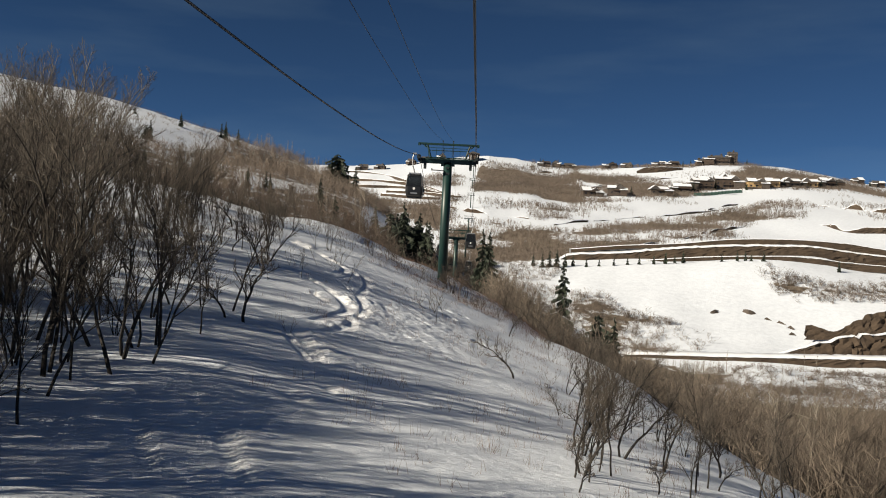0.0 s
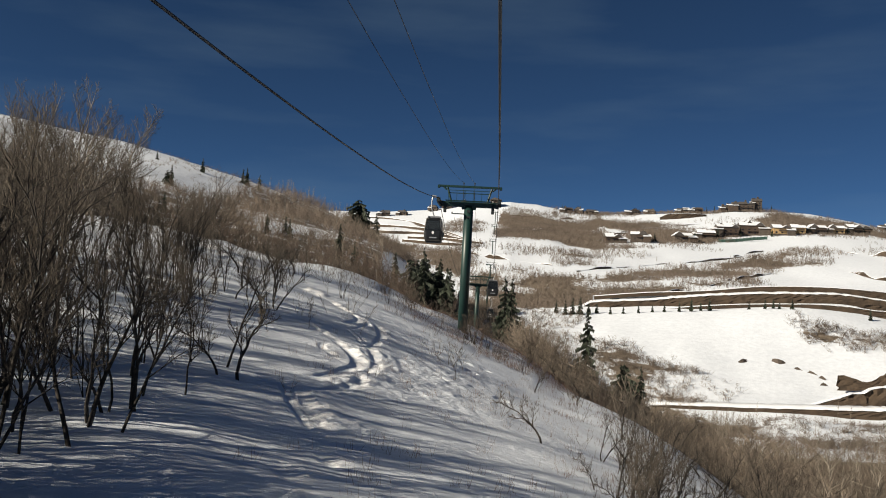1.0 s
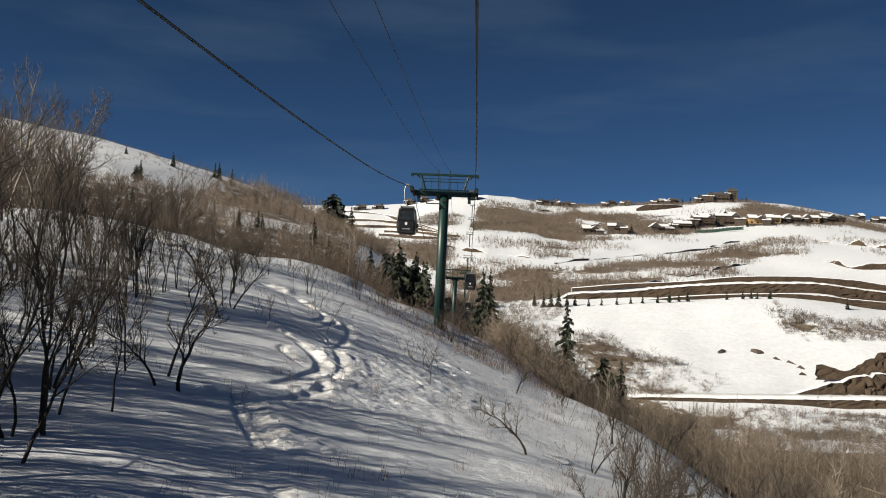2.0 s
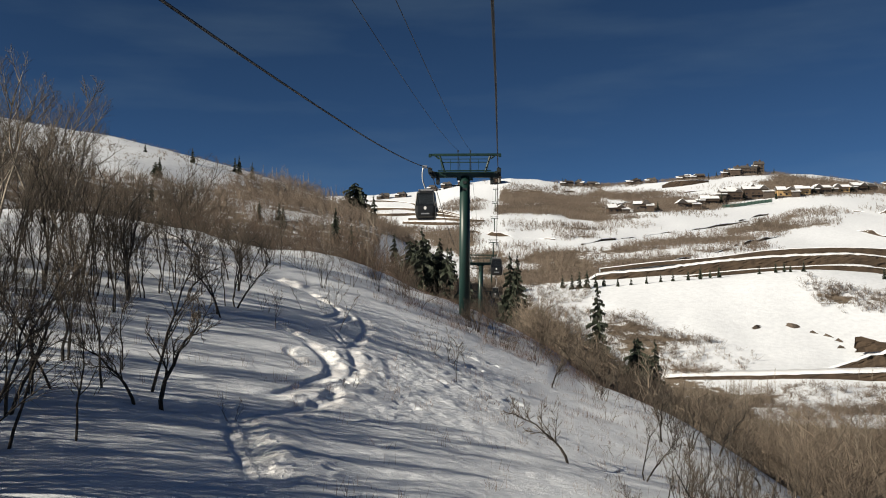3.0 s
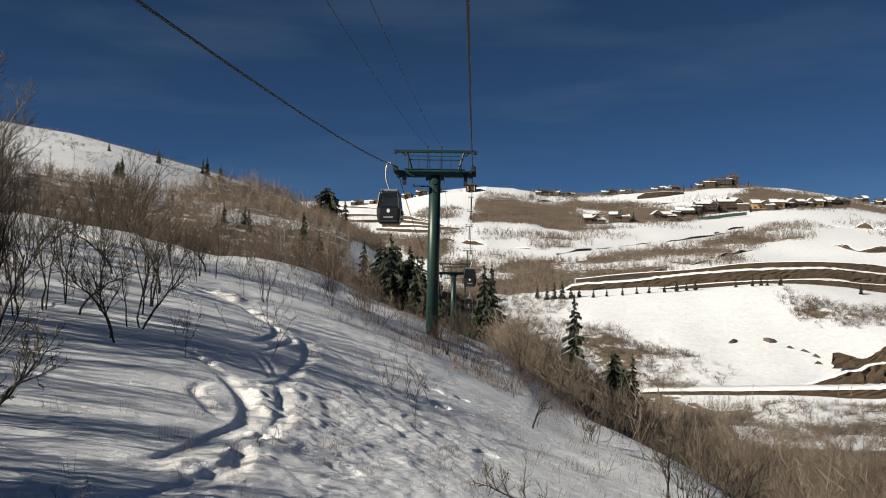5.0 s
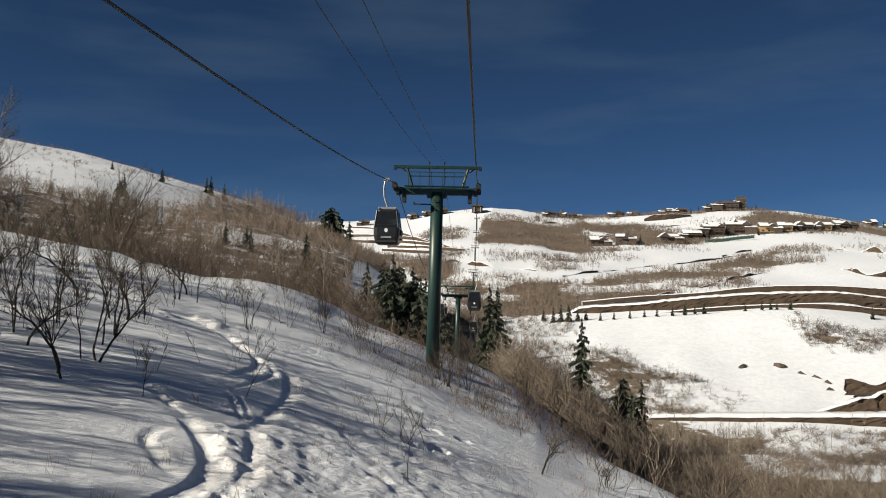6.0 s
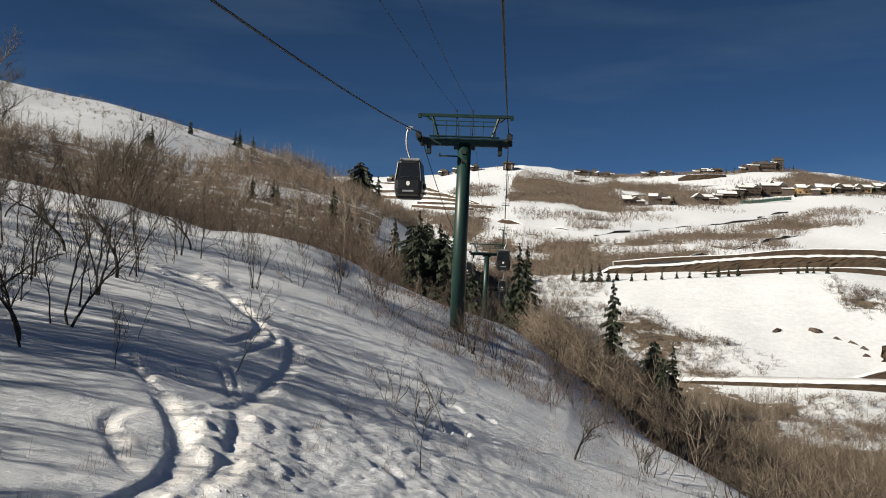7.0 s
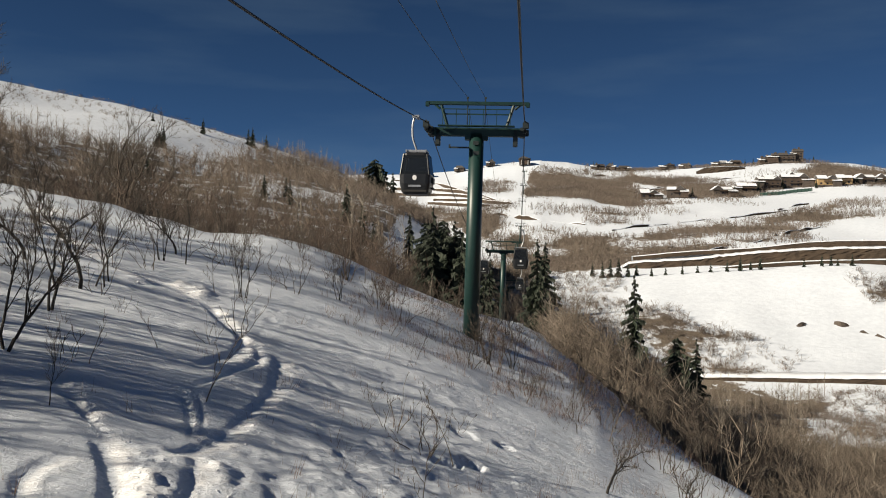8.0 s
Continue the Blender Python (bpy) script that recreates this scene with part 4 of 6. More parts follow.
# A thicket close below the line, and tall pale trees on the crest.
for k in range(20):
    y = rng.uniform(23, 34)
    plant(TREES[(2, 0, 0, 1)[k % 4]], "bare_tree", "tree", "thicket of bare trees", -11.0 - rng.uniform(0, 6), y, rng.uniform(1.0, 1.25), rng.uniform(0, 360), rng.uniform(-7, 7))
for k in range(24):
    y = rng.uniform(84, 104)
    plant(TREES[6 if k % 3 else 0], "bare_tree", "tree", "tall trees on the crest", -35.5 - 0.5 * (y - 88) - rng.uniform(0, 15), y, 1.3 * rng.uniform(0.8, 1.1), rng.uniform(0, 360), rng.uniform(-3, 3))
for k in range(18):
    plant(TREES[(2, 4)[k % 2]], "bare_tree", "tree", "grove of bare trees", rng.uniform(-31, -18), rng.uniform(25, 38), rng.uniform(0.85, 1.15), rng.uniform(0, 360), rng.uniform(-3, 3))
woods("crest_woods", "leafless brush standing along the crest", [((0, 1, 3)[k % 3], rng.uniform(-58, -34), rng.uniform(84, 106), 0.7 * rng.uniform(0.9, 1.2), rng.uniform(0, 6.28)) for k in range(48)], TWIG)
# Tall trees closing the view up the slope, some of them pale.
tall = np.random.default_rng(83)
for x, y, k, size in [(-31.0, 73.0, 6, 1.35), (-33.2, 72.0, 6, 1.2), (-35.0, 74.0, 6, 1.25), (-32.4, 70.0, 2, 1.2), (-34.4, 69.0, 0, 1.25), (-36.5, 71.0, 2, 1.25)]:
    plant(TREES[k], "bare_tree", "tree", "tall trees on the crest", x, y, size, tall.uniform(0, 360), tall.uniform(-5, 5))
rows = []
while len(rows) < 11:
    y = tall.uniform(57, 68)
    x = -30.5 - 14 * tall.random()
    rows.append(((0, 2, 1, 2)[len(rows) % 4], x, y, tall.uniform(0.85, 1.35), tall.uniform(0, 6.28)))
behind = []
for k in range(22):
    y = tall.uniform(108, 135)
    behind.append(((0, 2, 1)[k % 3], -0.46 * (y - 37) - tall.uniform(0, 6), y, tall.uniform(1.3, 1.7), tall.uniform(0, 6.28)))
woods("crest_back_woods", "dark leafless trees behind the crest", behind, TWIG)
woods("upper_woods", "tall leafless trees high on the slope", rows, TWIG)
rows = []
for k in range(14):
    y = rng.uniform(35, 54)
    rows.append(((2, 0, 4)[k % 3], -0.6 * (y - 16) - rng.uniform(0, 8), y, rng.uniform(0.75, 1.05), rng.uniform(0, 6.28)))
# Most of these rows stand out of view, added for their streaks of shadow.
more = np.random.default_rng(57)
for k in range(16):
    rows.append(((2, 0, 4)[k % 3], more.uniform(-37, -24), more.uniform(42, 60), more.uniform(0.8, 1.1), more.uniform(0, 6.28)))
for k in range(26):
    rows.append(((2, 0, 4)[k % 3], more.uniform(-28, -12), more.uniform(-6, 14), more.uniform(0.75, 1.05), more.uniform(0, 6.28)))
for k in range(38):
    y = more.uniform(9, 31)
    rows.append(((2, 0, 4)[k % 3], -13 - 0.2 * (y - 9) - more.uniform(0, 14), y, more.uniform(0.75, 1.05), more.uniform(0, 6.28)))
for k in range(14):
    rows.append(((2, 4)[k % 2], more.uniform(-30, -18.5), more.uniform(46, 62), more.uniform(0.6, 0.9), more.uniform(0, 6.28)))
for k in range(30):
    y = rng.uniform(0, 15)
    rows.append(((2, 0, 4)[k % 3], -12.5 - rng.uniform(0, 1) * 17, y, rng.uniform(0.75, 1.05), rng.uniform(0, 6.28)))
for k in range(72):
    rows.append(((2, 0, 2, 1)[k % 4], more.uniform(-34, -13), more.uniform(-4, 34), more.uniform(1.05, 1.45), more.uniform(0, 6.28)))
for k in range(60):
    rows.append(((2, 0, 2, 1)[k % 4], more.uniform(-34, -18), more.uniform(18, 40), more.uniform(0.9, 1.2), more.uniform(0, 6.28)))
for k in range(22):
    y = more.uniform(4, 22)
    rows.append(((2, 0, 1)[k % 3], -0.55 * (y - 2.8) - 4.6 - more.uniform(0, 11), y, more.uniform(1.05, 1.4), more.uniform(0, 6.28)))
# Oversized unseen trees, added so that shade reaches further down the slope.
for k in range(10):
    y = more.uniform(8, 20)
    rows.append(((2, 0, 1)[k % 3], -0.62 * (y - 2) - 6.5 - more.uniform(0, 8), y, more.uniform(1.45, 1.85), more.uniform(0, 6.28)))
# More trees beyond the view, added to shade the snow below them.
deep = np.random.default_rng(91)
for k in range(17):
    y = deep.uniform(33, 52)
    rows.append(((2, 0, 1)[k % 3], -0.55 * (y - 15) - 2 - deep.uniform(0, 10), y, deep.uniform(0.8, 1.15), deep.uniform(0, 6.28)))
woods("grove_woods", "leafless grove up the snow slope", [row for row in rows if row[2] < 39 or row[1] < -0.55 * (row[2] - 15) - 1.5], TWIG)
# The grove up the slope, whose shadows lie over the snow.
grove = []
while len(grove) < 100:
    y = 22 + 44 * rng.random() ** 1.7
    x = float(np.interp(y, [22, 33, 44, 55, 66], [-11.4, -11.8, -13.5, -16, -19])) - abs(rng.normal(0, 1)) * (4.5 + 0.08 * y)
    if x < -56 or any((x - a) ** 2 + (y - b) ** 2 < 1.2 + 0.03 * y for a, b in grove):
        continue
    grove.append((x, y))
for x, y in grove:
    plant(TREES[int(rng.integers(0, 5))], "bare_tree", "tree", "grove of bare trees", x, y, rng.uniform(0.6, 0.95) * (1.0 if y < 34 else 0.86 if y < 40 or x < -0.55 * (y - 15) - 1.5 else 0.66), rng.uniform(0, 360), rng.uniform(-5, 5))
# Slender trees higher on the slope, thinning out towards the crest.
high = 0
while high < 9:
    y = rng.uniform(48, 77)
    x = -15 - 0.3 * (y - 55) - abs(rng.normal(0, 1)) * 12
    if x < -58:
        continue
    plant(TREES[(4, 5, 2, 3, 0)[high % 5]], "bare_tree", "tree", "slender trees near the crest", x, y, rng.uniform(0.5, 0.95) * (1.25 if x < -36 else 0.9), rng.uniform(0, 360), rng.uniform(-5, 5))
    high += 1
# Brush along the lower edge of the slope.
edge = 0
while edge < 46:
    y = rng.uniform(44, 92)
    x = float(np.interp(y, [22, 40, 55, 70, 92], [5.5, 9.5, 13, 11.5, 7])) + abs(rng.normal(0, 1)) * 4
    plant(TREES[(8, 9, 8, 5)[edge % 4]], "bare_tree", "tree", "brush along the edge", x + 1.0, y, rng.uniform(0.5, 0.8), rng.uniform(0, 360), rng.uniform(-6, 6))
    edge += 1
# A loose row of slender trees across the slope.
for x, y, k, size in [(-20.5, 52.6, 4, 0.85), (-19.8, 52.7, 2, 0.65), (-19.8, 53.5, 4, 0.8), (-19.0, 55.1, 4, 0.85), (-18.9, 56.2, 2, 0.7), (-18.6, 57.1, 4, 0.8), (-18.9, 58.6, 4, 0.75), (-17.6, 56.9, 2, 0.65), (-17.9, 59.3, 4, 0.7), (-16.5, 60.0, 4, 0.7), (-16.3, 62.7, 4, 0.68), (-14.4, 63.5, 1, 0.7), (-15.1, 68.4, 4, 0.6), (-16.6, 58.6, 2, 0.6), (-21.8, 59.7, 4, 0.7), (-24.6, 60.4, 4, 0.7)]:
    plant(TREES[k], "bare_tree", "tree", "slender trees near the crest", x, y, size, more.uniform(0, 360), more.uniform(-4, 4))
# A clump up the slope, whose shadows lie between the ski tracks.
for x, y, k, size in [(-17.0, 55.6, 2, 0.8), (-18.6, 54.2, 0, 0.95), (-20.2, 54.4, 2, 0.95), (-21.6, 52.8, 1, 1.0), (-23.4, 52.4, 2, 1.0), (-22.0, 54.8, 0, 1.0), (-24.6, 50.8, 0, 1.1)]:
    plant(TREES[k], "bare_tree", "tree", "grove of bare trees", x, y, size, more.uniform(0, 360), more.uniform(-5, 5))
# Saplings at the lower edge of the slope.
for k in range(38):
    y = more.uniform(30, 38) if k < 24 else more.uniform(38, 53)
    plant(TREES[(4, 5, 4, 1)[k % 4]], "bare_tree", "tree", "saplings at the slope's edge", 3.9 + 0.02 * (y - 30) + more.uniform(0, 1) ** 1.2 * 7, y, more.uniform(0.55, 0.75) if y < 38 else more.uniform(0.36, 0.52), more.uniform(0, 360), more.uniform(-6, 6))
# Crooked shrubs low on the open slope.
for k in range(16):
    y = more.uniform(42, 74)
    x = float(np.interp(y, [42, 55, 66, 74], [7.5, 10.0, 9.0, 7.0])) + more.uniform(-3.5, 2.5)
    plant(TREES[(5, 3, 5)[k % 3]], "bare_shrub", "shrub", "crooked shrubs on the open slope", x, y, more.uniform(0.4, 0.7), more.uniform(0, 360), more.uniform(-10, 10))
for k in range(44):
    y = more.uniform(44, 86)
    x = float(np.interp(y, [42, 55, 66, 86], [7.0, 10.5, 8.5, 3.0])) + more.uniform(-5.5, 2.5)
    plant(SHRUBS[k % 3], "bare_shrub", "shrub", "shrubs along the edge", x, y, more.uniform(0.7, 1.35), more.uniform(0, 360), more.uniform(-12, 12))
# Low thickets on the brow, which throw long shadows down the slope.
for k in range(30):
    x = more.uniform(-24, 0)
    plant(TREES[7 if k % 4 else 3], "bare_shrub", "shrub", "thickets on the brow", x, more.uniform(80, 96) - 0.1 * (x + 8), more.uniform(0.4, 0.72), more.uniform(0, 360), more.uniform(-6, 6))
for k in range(6):
    plant(TREES[(5, 4)[k % 2]], "bare_tree", "tree", "slender trees near the crest", more.uniform(-24, -14), more.uniform(62, 80), more.uniform(0.6, 0.95), more.uniform(0, 360), more.uniform(-6, 6))
# Shrubs and saplings scattered over the slope.
low = 0
while low < 70:
    y = rng.uniform(76, 99)
    x = rng.uniform(-24, 4)
    plant(SHRUBS[low % 2], "bare_shrub", "shrub", "shrubs along the crest", x, y, rng.uniform(0.7, 1.3), rng.uniform(0, 360), rng.uniform(-8, 8))
    low += 1
low = 0
while low < 40:
    y = rng.uniform(40, 92)
    x = float(np.interp(y, [22, 40, 55, 70, 92], [5, 8, 11, 9.5, 5])) + rng.normal(0, 2.0)
    plant(TREES[5] if low % 3 == 0 else SHRUBS[low % 2], "bare_shrub", "shrub", "shrubs along the edge", x, y, rng.uniform(0.6, 1.1), rng.uniform(0, 360), rng.uniform(-8, 8))
    low += 1
low = 0
while low < 110:
    y = rng.uniform(36, 100)
    x = rng.uniform(-24, 6)
    if rng.random() > np.clip(0.25 + (y - 50) / 60 + max(0, -9 - x) * 0.03, 0.08, 1):
        continue
    plant(SHRUBS[low % 3], "bare_shrub", "shrub", "shrubs on the slope", x, y, rng.uniform(0.6, 1.2), rng.uniform(0, 360), rng.uniform(-8, 8))
    low += 1


def bush_pattern(seed, n, spread, thick, upright=1.0):
    """A bare bush one metre high, of slim spikes that fork from a few stems."""
    r = np.random.default_rng(seed)
    a, b = [], []
    stems = max(3, n // 6)
    for k in range(stems):
        base = np.array([r.normal(0, spread * 0.25), r.normal(0, spread * 0.25), -0.05])
        tip = base + np.array([r.normal(0, spread), r.normal(0, spread), upright * r.uniform(0.75, 1.05)])
        a.append(base)
        b.append(tip)
        for j in range((n - stems) // stems):
            q = base + (tip - base) * r.uniform(0.2, 0.85)
            a.append(q)
            b.append(q + np.array([r.normal(0, spread * 0.75), r.normal(0, spread * 0.75), r.uniform(0.1, 0.42)]))
    return blades(np.array(a), np.array(b), thick)


def scatter(name, label, category, mat, places, patterns, seed):
    """Many bushes joined into one sheet of brush. places: rows of x, y, height, girth."""
    r = np.random.default_rng(seed)
    vs, ts, n = [], [], 0
    z = land(places[:, 0], places[:, 1])
    for (x, y, tall, girth), g in zip(places, z):
        v, t = patterns[int(r.integers(len(patterns)))]
        a = r.uniform(0, math.tau)
        c, s = math.cos(a), math.sin(a)
        w = np.stack([(v[:, 0] * c - v[:, 1] * s) * girth + x, (v[:, 0] * s + v[:, 1] * c) * girth + y, v[:, 2] * tall + g - 0.1], 1)
        vs.append(w)
        ts.append(t + n)
        n += len(v)
    me = array_mesh(name, np.concatenate(vs), np.concatenate(ts), mat)
    return tagged(new(name, me), label, category, kind="stuff")


def sow(seed, count, x0, x1, y0, y1, chance):
    r = np.random.default_rng(seed)
    x, y = r.uniform(x0, x1, count), r.uniform(y0, y1, count)
    keep = r.random(count) < chance(x, y)
    return x[keep], y[keep], r


def hill_chance(x, y):
    z = land(x, y)
    open_snow = bald(x, y, z)
    gap = np.clip(0.92 + 1.7 * fbm(x, y, 38, 71, 3), 0.05, 1)
    line = np.clip((-8.5 - 0.02 * y - x) / 3, 0, 1)
    return np.where(y > 102, 1.0, 0.0) * gap * (1 - 0.8 * open_snow) * (1 - corridor(x, y)) * line * np.where(x > -0.75 * y, 1.0, 0.0)


patterns_near = [bush_pattern(200 + k, 66, 0.25, 0.0052) for k in range(8)]
patterns_mid = [bush_pattern(100 + k, 20, 0.25, 0.011) for k in range(8)]


def trunk_pattern(seed):
    """A slim aspen one metre high: a straight pole with short upswept boughs."""
    r = np.random.default_rng(seed)
    a, b = [np.array([0, 0, -0.05])], [np.array([r.normal(0, 0.04), r.normal(0, 0.04), 1.0])]
    for j in range(13):
        q = b[0] * r.uniform(0.35, 0.92)
        a.append(q)
        b.append(q + np.array([r.normal(0, 0.09), r.normal(0, 0.09), r.uniform(0.1, 0.24)]))
    return blades(np.array(a), np.array(b), np.array([0.012] + [0.006] * 13))


patterns_pole = [trunk_pattern(160 + k) for k in range(6)]
patterns_low = [bush_pattern(120 + k, 34, 0.28, 0.0084) for k in range(8)]
patterns_slope = [bush_pattern(180 + k, 24, 0.3, 0.013) for k in range(8)]
patterns_far = [bush_pattern(140 + k, 10, 0.3, 0.026) for k in range(8)]

x, y, r = sow(11, 13000, -200, -9, 102, 420, hill_chance)
near = (y < 185) & (x > -75)
open_top = bald(x, y, land(x, y))
places = np.stack([x, y, r.uniform(2.8, 6.2, len(x)) * (1 - 0.68 * open_top), r.uniform(3.2, 5.6, len(x))], 1)
scatter("brow_brush", "tan leafless brush behind the slope's brow", "brush", BROW_BRUSH, places[near], patterns_near, 22)
scatter("hillside_brush", "tan leafless brush covering the hillside", "brush", BRUSH, places[~near], patterns_mid, 12)


def pole_chance(x, y):
    return hill_chance(x, y) * (1 - bald(x, y, 0)) * np.clip(0.2 + 2.5 * fbm(x, y, 45, 77, 2), 0, 1)


x, y, r = sow(17, 3200, -210, -12, 104, 420, pole_chance)
scatter("hillside_aspens", "pale leafless aspens standing in the brush", "woods", PALE_BARK, np.stack([x, y, r.uniform(4.5, 9.0, len(x)), r.uniform(5.0, 8.0, len(x))], 1), patterns_pole, 18)


def gully_chance(x, y):
    past = np.clip((x - np.interp(y, [20, 40, 55, 66, 93, 108, 220, 300], [20, 21, 19, 13.5, 6.5, 0.5, -1.5, -1])) / 2.5, 0, 1)
    past = past * np.where(past_mound(x, y), 0.05, 1.0)
    return past * np.clip((y - 60) / 60, 0.5, 1) * np.clip(0.68 + 1.6 * fbm(x, y, 30, 73, 3), 0.1, 1) * np.where(y < np.interp(x, [0, 30, 48, 62, 75, 100], [372, 352, 336, 322, 314, 308]), 1.0, 0.0)


x, y, r = sow(37, 8600, 2, 60, 50, 200, lambda a, b: gully_chance(a, b) * np.clip((120 - b) / 80, 0.25, 1))
scatter("gully_edge_brush", "fine grey-brown brush below the slope's edge", "brush", GULLY_BRUSH, np.stack([x, y, r.uniform(3.2, 6.2, len(x)), r.uniform(3.8, 6.0, len(x))], 1), patterns_near, 38)
x, y, r = sow(13, 6800, -2, 120, 24, 400, gully_chance)
# Bushy trees along the brow of the gully.
rows = []
for k in range(10):
    ty = rng.uniform(84, 165)
    tx = float(np.interp(ty, [84, 100, 165], [8, 4, 4])) + rng.uniform(0, 1) ** 1.4 * 22
    rows.append(((1, 0, 3, 2)[k % 4], tx, ty, rng.uniform(0.5, 0.75), rng.uniform(0, 6.28)))
woods("brow_woods", "leafless trees along the gully brow", rows, GULLY_BRUSH)
scatter("gully_brush", "grey-brown leafless brush filling the gully", "brush", GULLY_BRUSH, np.stack([x, y, r.uniform(2.6, 5.6, len(x)) * np.interp(y, [150, 230], [1.0, 0.72]), r.uniform(3.2, 5.5, len(x))], 1), patterns_low, 14)


x, y, r = sow(29, 460, -15, 3.0, 225, 420, lambda a, b: np.clip(0.9 + 0 * a, 0, 1))
scatter("hollow_brush", "dark leafless brush in the hollow under the ropeway", "brush", GULLY_BRUSH, np.stack([x, y, r.uniform(4.0, 7.5, len(x)), r.uniform(4.0, 6.5, len(x))], 1), patterns_low, 24)
x, y, r = sow(31, 110, -15, 2.0, 265, 410, lambda a, b: np.clip(0.9 + 0 * a, 0, 1))
scatter("hollow_aspens", "pale leafless aspens in the hollow", "woods", PALE_BARK, np.stack([x, y, r.uniform(7.0, 11.5, len(x)), r.uniform(6.0, 9.0, len(x))], 1), patterns_pole, 26)
x, y, r = sow(19, 1700, 0, 110, 40, 390, gully_chance)
scatter("gully_aspens", "pale leafless aspens rising from the gully", "woods", PALE_BARK, np.stack([x, y, r.uniform(4.5, 8.0, len(x)), r.uniform(5.0, 8.0, len(x))], 1), patterns_pole, 20)


def far_chance(x, y):
    return np.maximum(brush_cover(x, y), np.clip(fbm(x, y, 80, 81, 4) - 0.22, 0, 0.3) * np.where(y > 470, 1.0, 0.0)) * np.where(land(x, y) > -34.5, 1, 0)


x, y, r = sow(27, 22000, -48, 205, 210, 460, low_cover)
scatter("slope_brush", "grey leafless brush on the snowy slope", "brush", BRUSH_FAR, np.stack([x, y, r.uniform(1.6, 3.6, len(x)) * np.where(y < 320, 0.7, 1.0), r.uniform(2.6, 5.0, len(x))], 1), patterns_slope, 28)
x, y, r = sow(15, 110000, -120, 560, 450, 1180, far_chance)
scatter("far_brush", "grey-brown brush belts on the far hill", "brush", BRUSH_FAR, np.stack([x, y, r.uniform(2.2, 4.8, len(x)), r.uniform(2.4, 4.2, len(x))], 1), patterns_far, 16)


def spruce_kind(seed, tall, girth, tiers, slim=True):
    """A spruce: a tapered trunk and tiers of drooping, ragged boughs."""
    r = np.random.default_rng(seed)
    trunk = Shape().tube([(0, 0, -0.3), (0, 0, tall * 0.5), (0, 0, tall)], [tall * 0.016, tall * 0.01, 0.01], 7).mesh("trunk", BARK, True)
    v, t = [], []
    for k in range(tiers):
        f = k / (tiers - 1)
        reach = girth * (1 - f) ** (0.85 if slim else 0.42) * r.uniform(0.6, 1.2) + 0.12
        n = int(9 - 4 * f)
        for j in range(n):
            a = math.tau * (j + r.random()) / n
            c, s = math.cos(a), math.sin(a)
            length = reach * r.uniform(0.45, 1.2)
            z = tall * (0.06 + 0.92 * np.clip(f + r.normal(0, 1.3 / tiers), 0, 1))
            for m in range(4):
                p = length * m / 4
                q = length * (m + 1.3) / 4
                w = length * 0.3 * (1 - m / 4.6)
                for side in (-1, 1):
                    i = len(v)
                    dz = z - p * 0.36 + r.normal(0, 0.06)
                    v += [(c * p, s * p, dz), (c * q - s * w * side, s * q + c * w * side, z - q * 0.42 - r.uniform(0.0, 0.25)), (c * q * 1.05, s * q * 1.05, z - q * 0.36)]
                    t.append((i, i + 1, i + 2))
                    v += [(c * p, s * p, dz - 0.18), (c * q * 0.92 - s * w * side * 0.5, s * q * 0.92 + c * w * side * 0.5, z - q * 0.55 - 0.3)]
                    t.append((i + 3, i + 4, i + 2))
    return trunk, array_mesh("crown", np.array(v), np.array(t), NEEDLES)


SPRUCES = [spruce_kind(201, 14, 2.5, 32), spruce_kind(202, 10, 2.0, 24), spruce_kind(203, 7, 1.5, 16), spruce_kind(204, 12, 4.0, 30, False), spruce_kind(205, 9.5, 5.2, 26, False)]


def spruce(kind, x, y, scale, label="dark green spruce", group="spruces"):
    trunk, crown = SPRUCES[kind]
    t = thing("spruce_tree", label, "conifer", group, at=pose(x, y, height(x, y) - 0.1, 0, 0, (x * 37 + y * 11) % 360) @ Matrix.Diagonal((scale, scale, scale, 1)))
    part("trunk", trunk, None, t)
    part("crown", crown, None, t)
    return t


